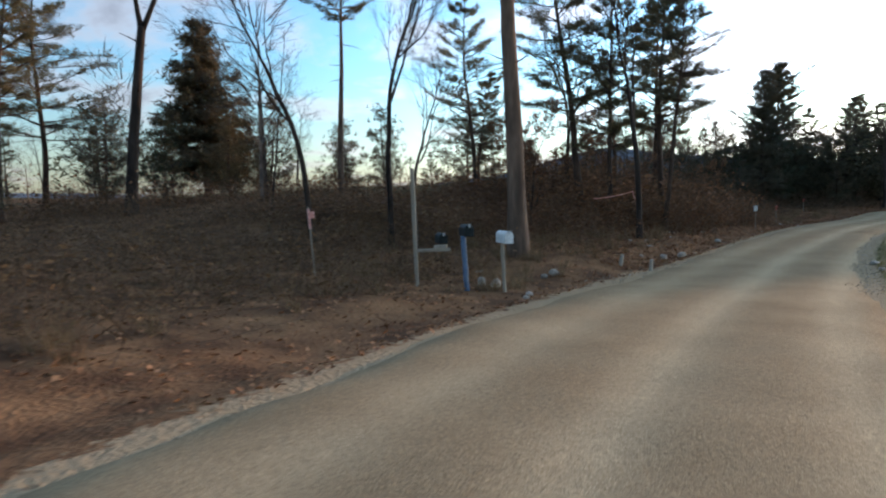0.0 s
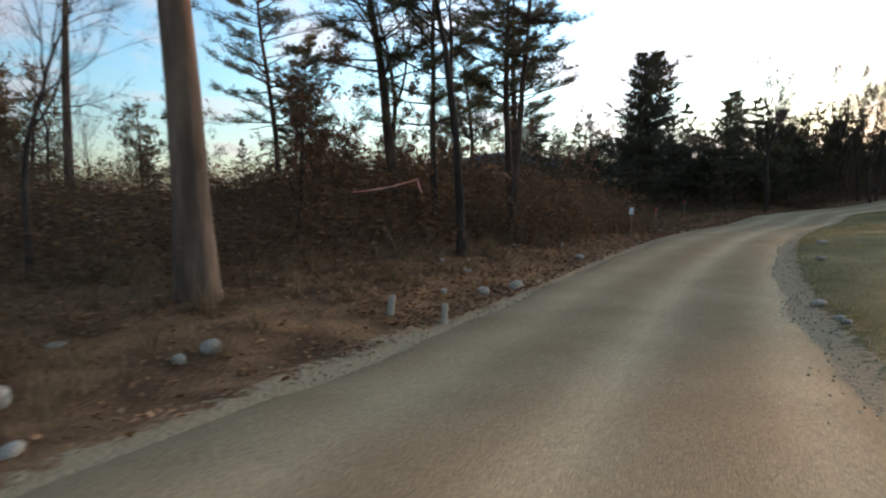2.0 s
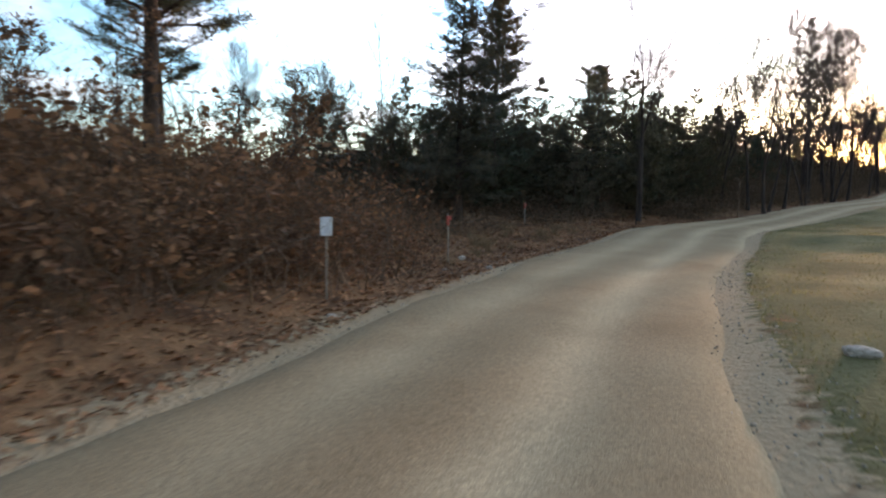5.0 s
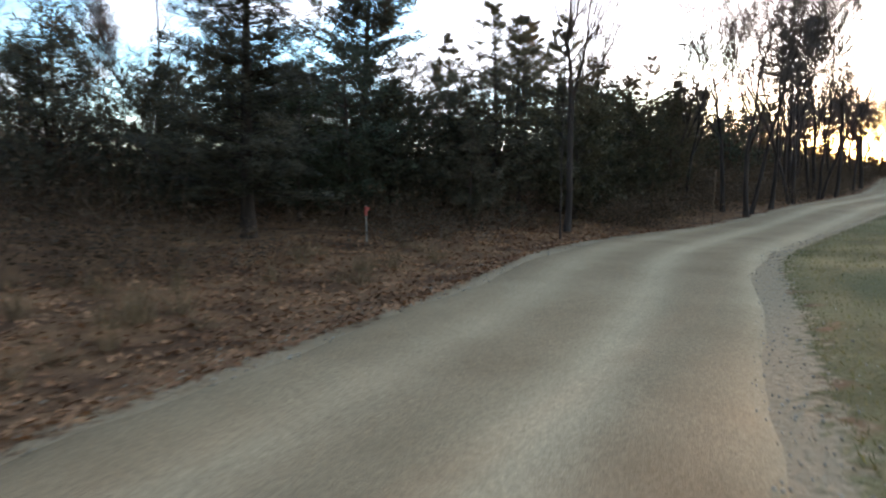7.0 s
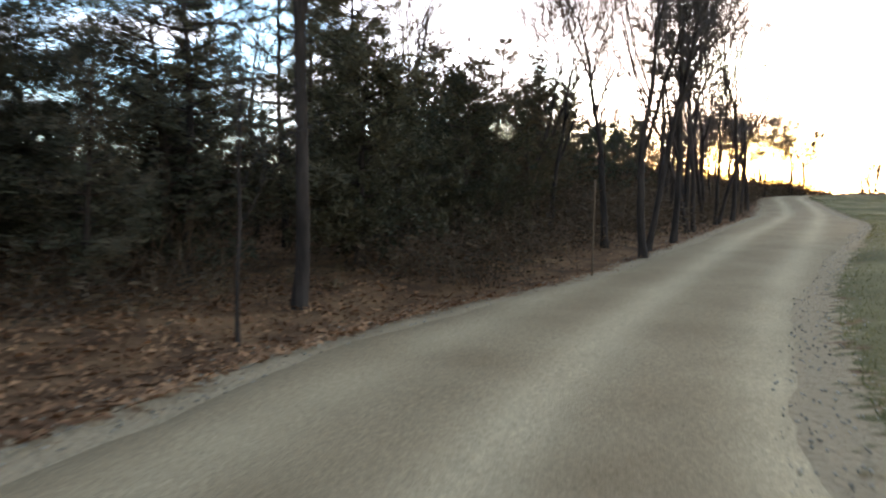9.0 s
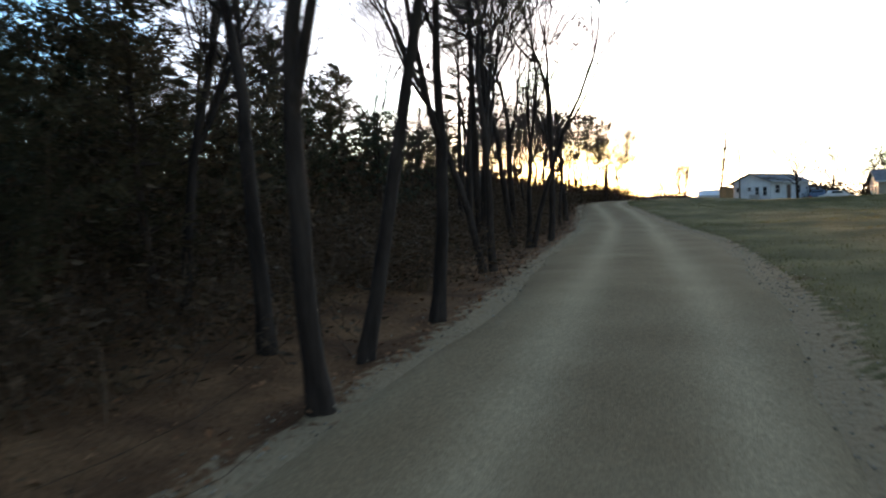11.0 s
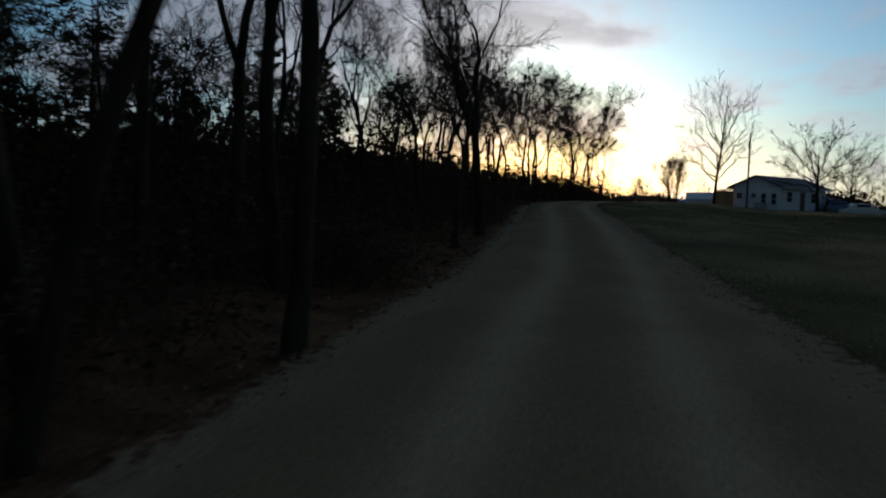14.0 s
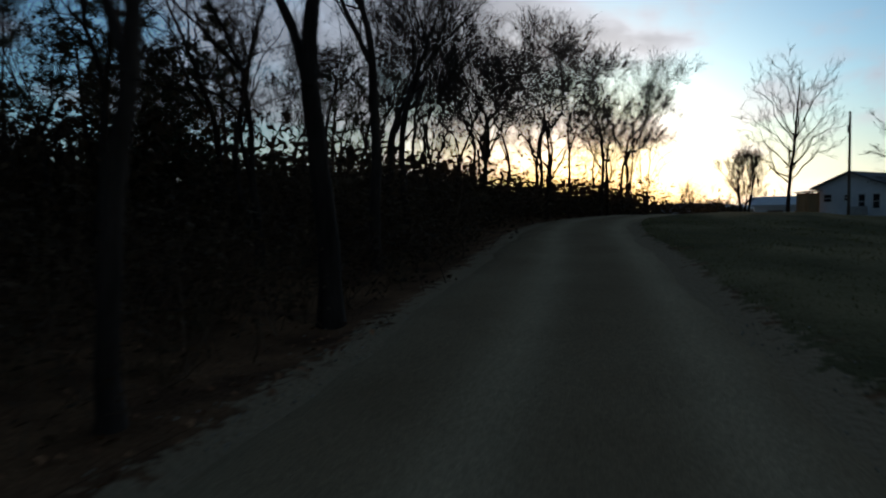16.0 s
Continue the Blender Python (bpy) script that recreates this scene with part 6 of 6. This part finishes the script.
def far_hills():
    rnd = random.Random(3)
    V, T = [], []
    n = 180
    for i in range(n + 1):
        a = 2 * math.pi * i / n
        d = 1100 + 120 * math.sin(3 * a)
        deg = math.degrees(a) % 360
        base = 16 + 8 * math.sin(a * 5) + 5 * math.sin(a * 11 + 1) + rnd.uniform(-1, 1)
        hill = 46 * math.exp(-((deg - 13) / 6) ** 2) + 30 * math.exp(-((deg - 23) / 9) ** 2)
        for k, f in ((0, 0.0), (1, 0.6), (2, 1.0)):
            V.append(((d + 60 * k) * math.sin(a), (d + 60 * k) * math.cos(a), -4 + f * (base + hill)))
    for i in range(n):
        for k in (0, 1):
            b = i * 3 + k
            T += [(b, b + 3, b + 4), (b, b + 4, b + 1)]
    tagged(new("backdrop", array_mesh("backdrop", V, T, [M_FAR])), "distant wooded hills with haze in their colour", "hills", kind="structure")


def far_woods():
    """Rows of leafless and evergreen trees far beyond the fields, as one mass."""
    rnd = random.Random(6)
    V, T, I = [], [], []

    def blade(p, q, w, mat):
        n = len(V)
        s = Vector((rnd.uniform(-1, 1), rnd.uniform(-1, 1), 0)).normalized() * w
        V.extend([tuple(p - s), tuple(p + s), tuple(q)])
        T.append((n, n + 1, n + 2)); I.append(mat)

    places = []
    for a0, a1, d0, d1, count in ((62, 135, 150, 260, 150), (-75, 40, 110, 190, 80), (40, 62, 120, 170, 26), (135, 285, 60, 200, 130)):
        for _ in range(count):
            a, d = radians(rnd.uniform(a0, a1)), rnd.uniform(d0, d1)
            places.append((50 + d * math.sin(a), 50 + d * math.cos(a)))
    d, k = road_coords([p[0] for p in places], [p[1] for p in places])
    zs = ground_z([p[0] for p in places], [p[1] for p in places])
    for (x, y), z, dd in zip(places, zs, d):
        if abs(dd) < 14 or (dd < 0 and 60 < x < 150 and y < 110 and y > 30):
            continue
        h, o = rnd.uniform(5, 10), Vector((x, y, z - 0.1))
        if rnd.random() < 0.3:
            for _ in range(150):
                u = rnd.random()
                r = 0.28 * h * (1 - u) ** 0.8
                t = rnd.uniform(0, 6.28)
                p = o + Vector((math.cos(t) * r * rnd.random(), math.sin(t) * r * rnd.random(), h * (0.08 + 0.9 * u)))
                blade(p, p + Vector((math.cos(t) * 0.7, math.sin(t) * 0.7, rnd.uniform(-0.1, 0.5))), 0.22, 1)
        else:
            blade(o, o + Vector((rnd.uniform(-0.4, 0.4), rnd.uniform(-0.4, 0.4), h)), 0.16, 0)
            for _ in range(90):
                u = rnd.uniform(0.25, 0.97)
                t = rnd.uniform(0, 6.28)
                p = o + Vector((math.cos(t) * 0.1 * h * u, math.sin(t) * 0.1 * h * u, h * u))
                ln = h * rnd.uniform(0.08, 0.26)
                blade(p, p + Vector((math.cos(t) * ln * 0.8, math.sin(t) * ln * 0.8, ln * rnd.uniform(0.2, 0.9))), 0.035, 0)
    tagged(new("far_woods", array_mesh("far_woods", V, T, [M_TWIG, M_DARKFIR], I)), "far mixed woods beyond the fields", "woods", kind="stuff")


far_hills()
far_woods()
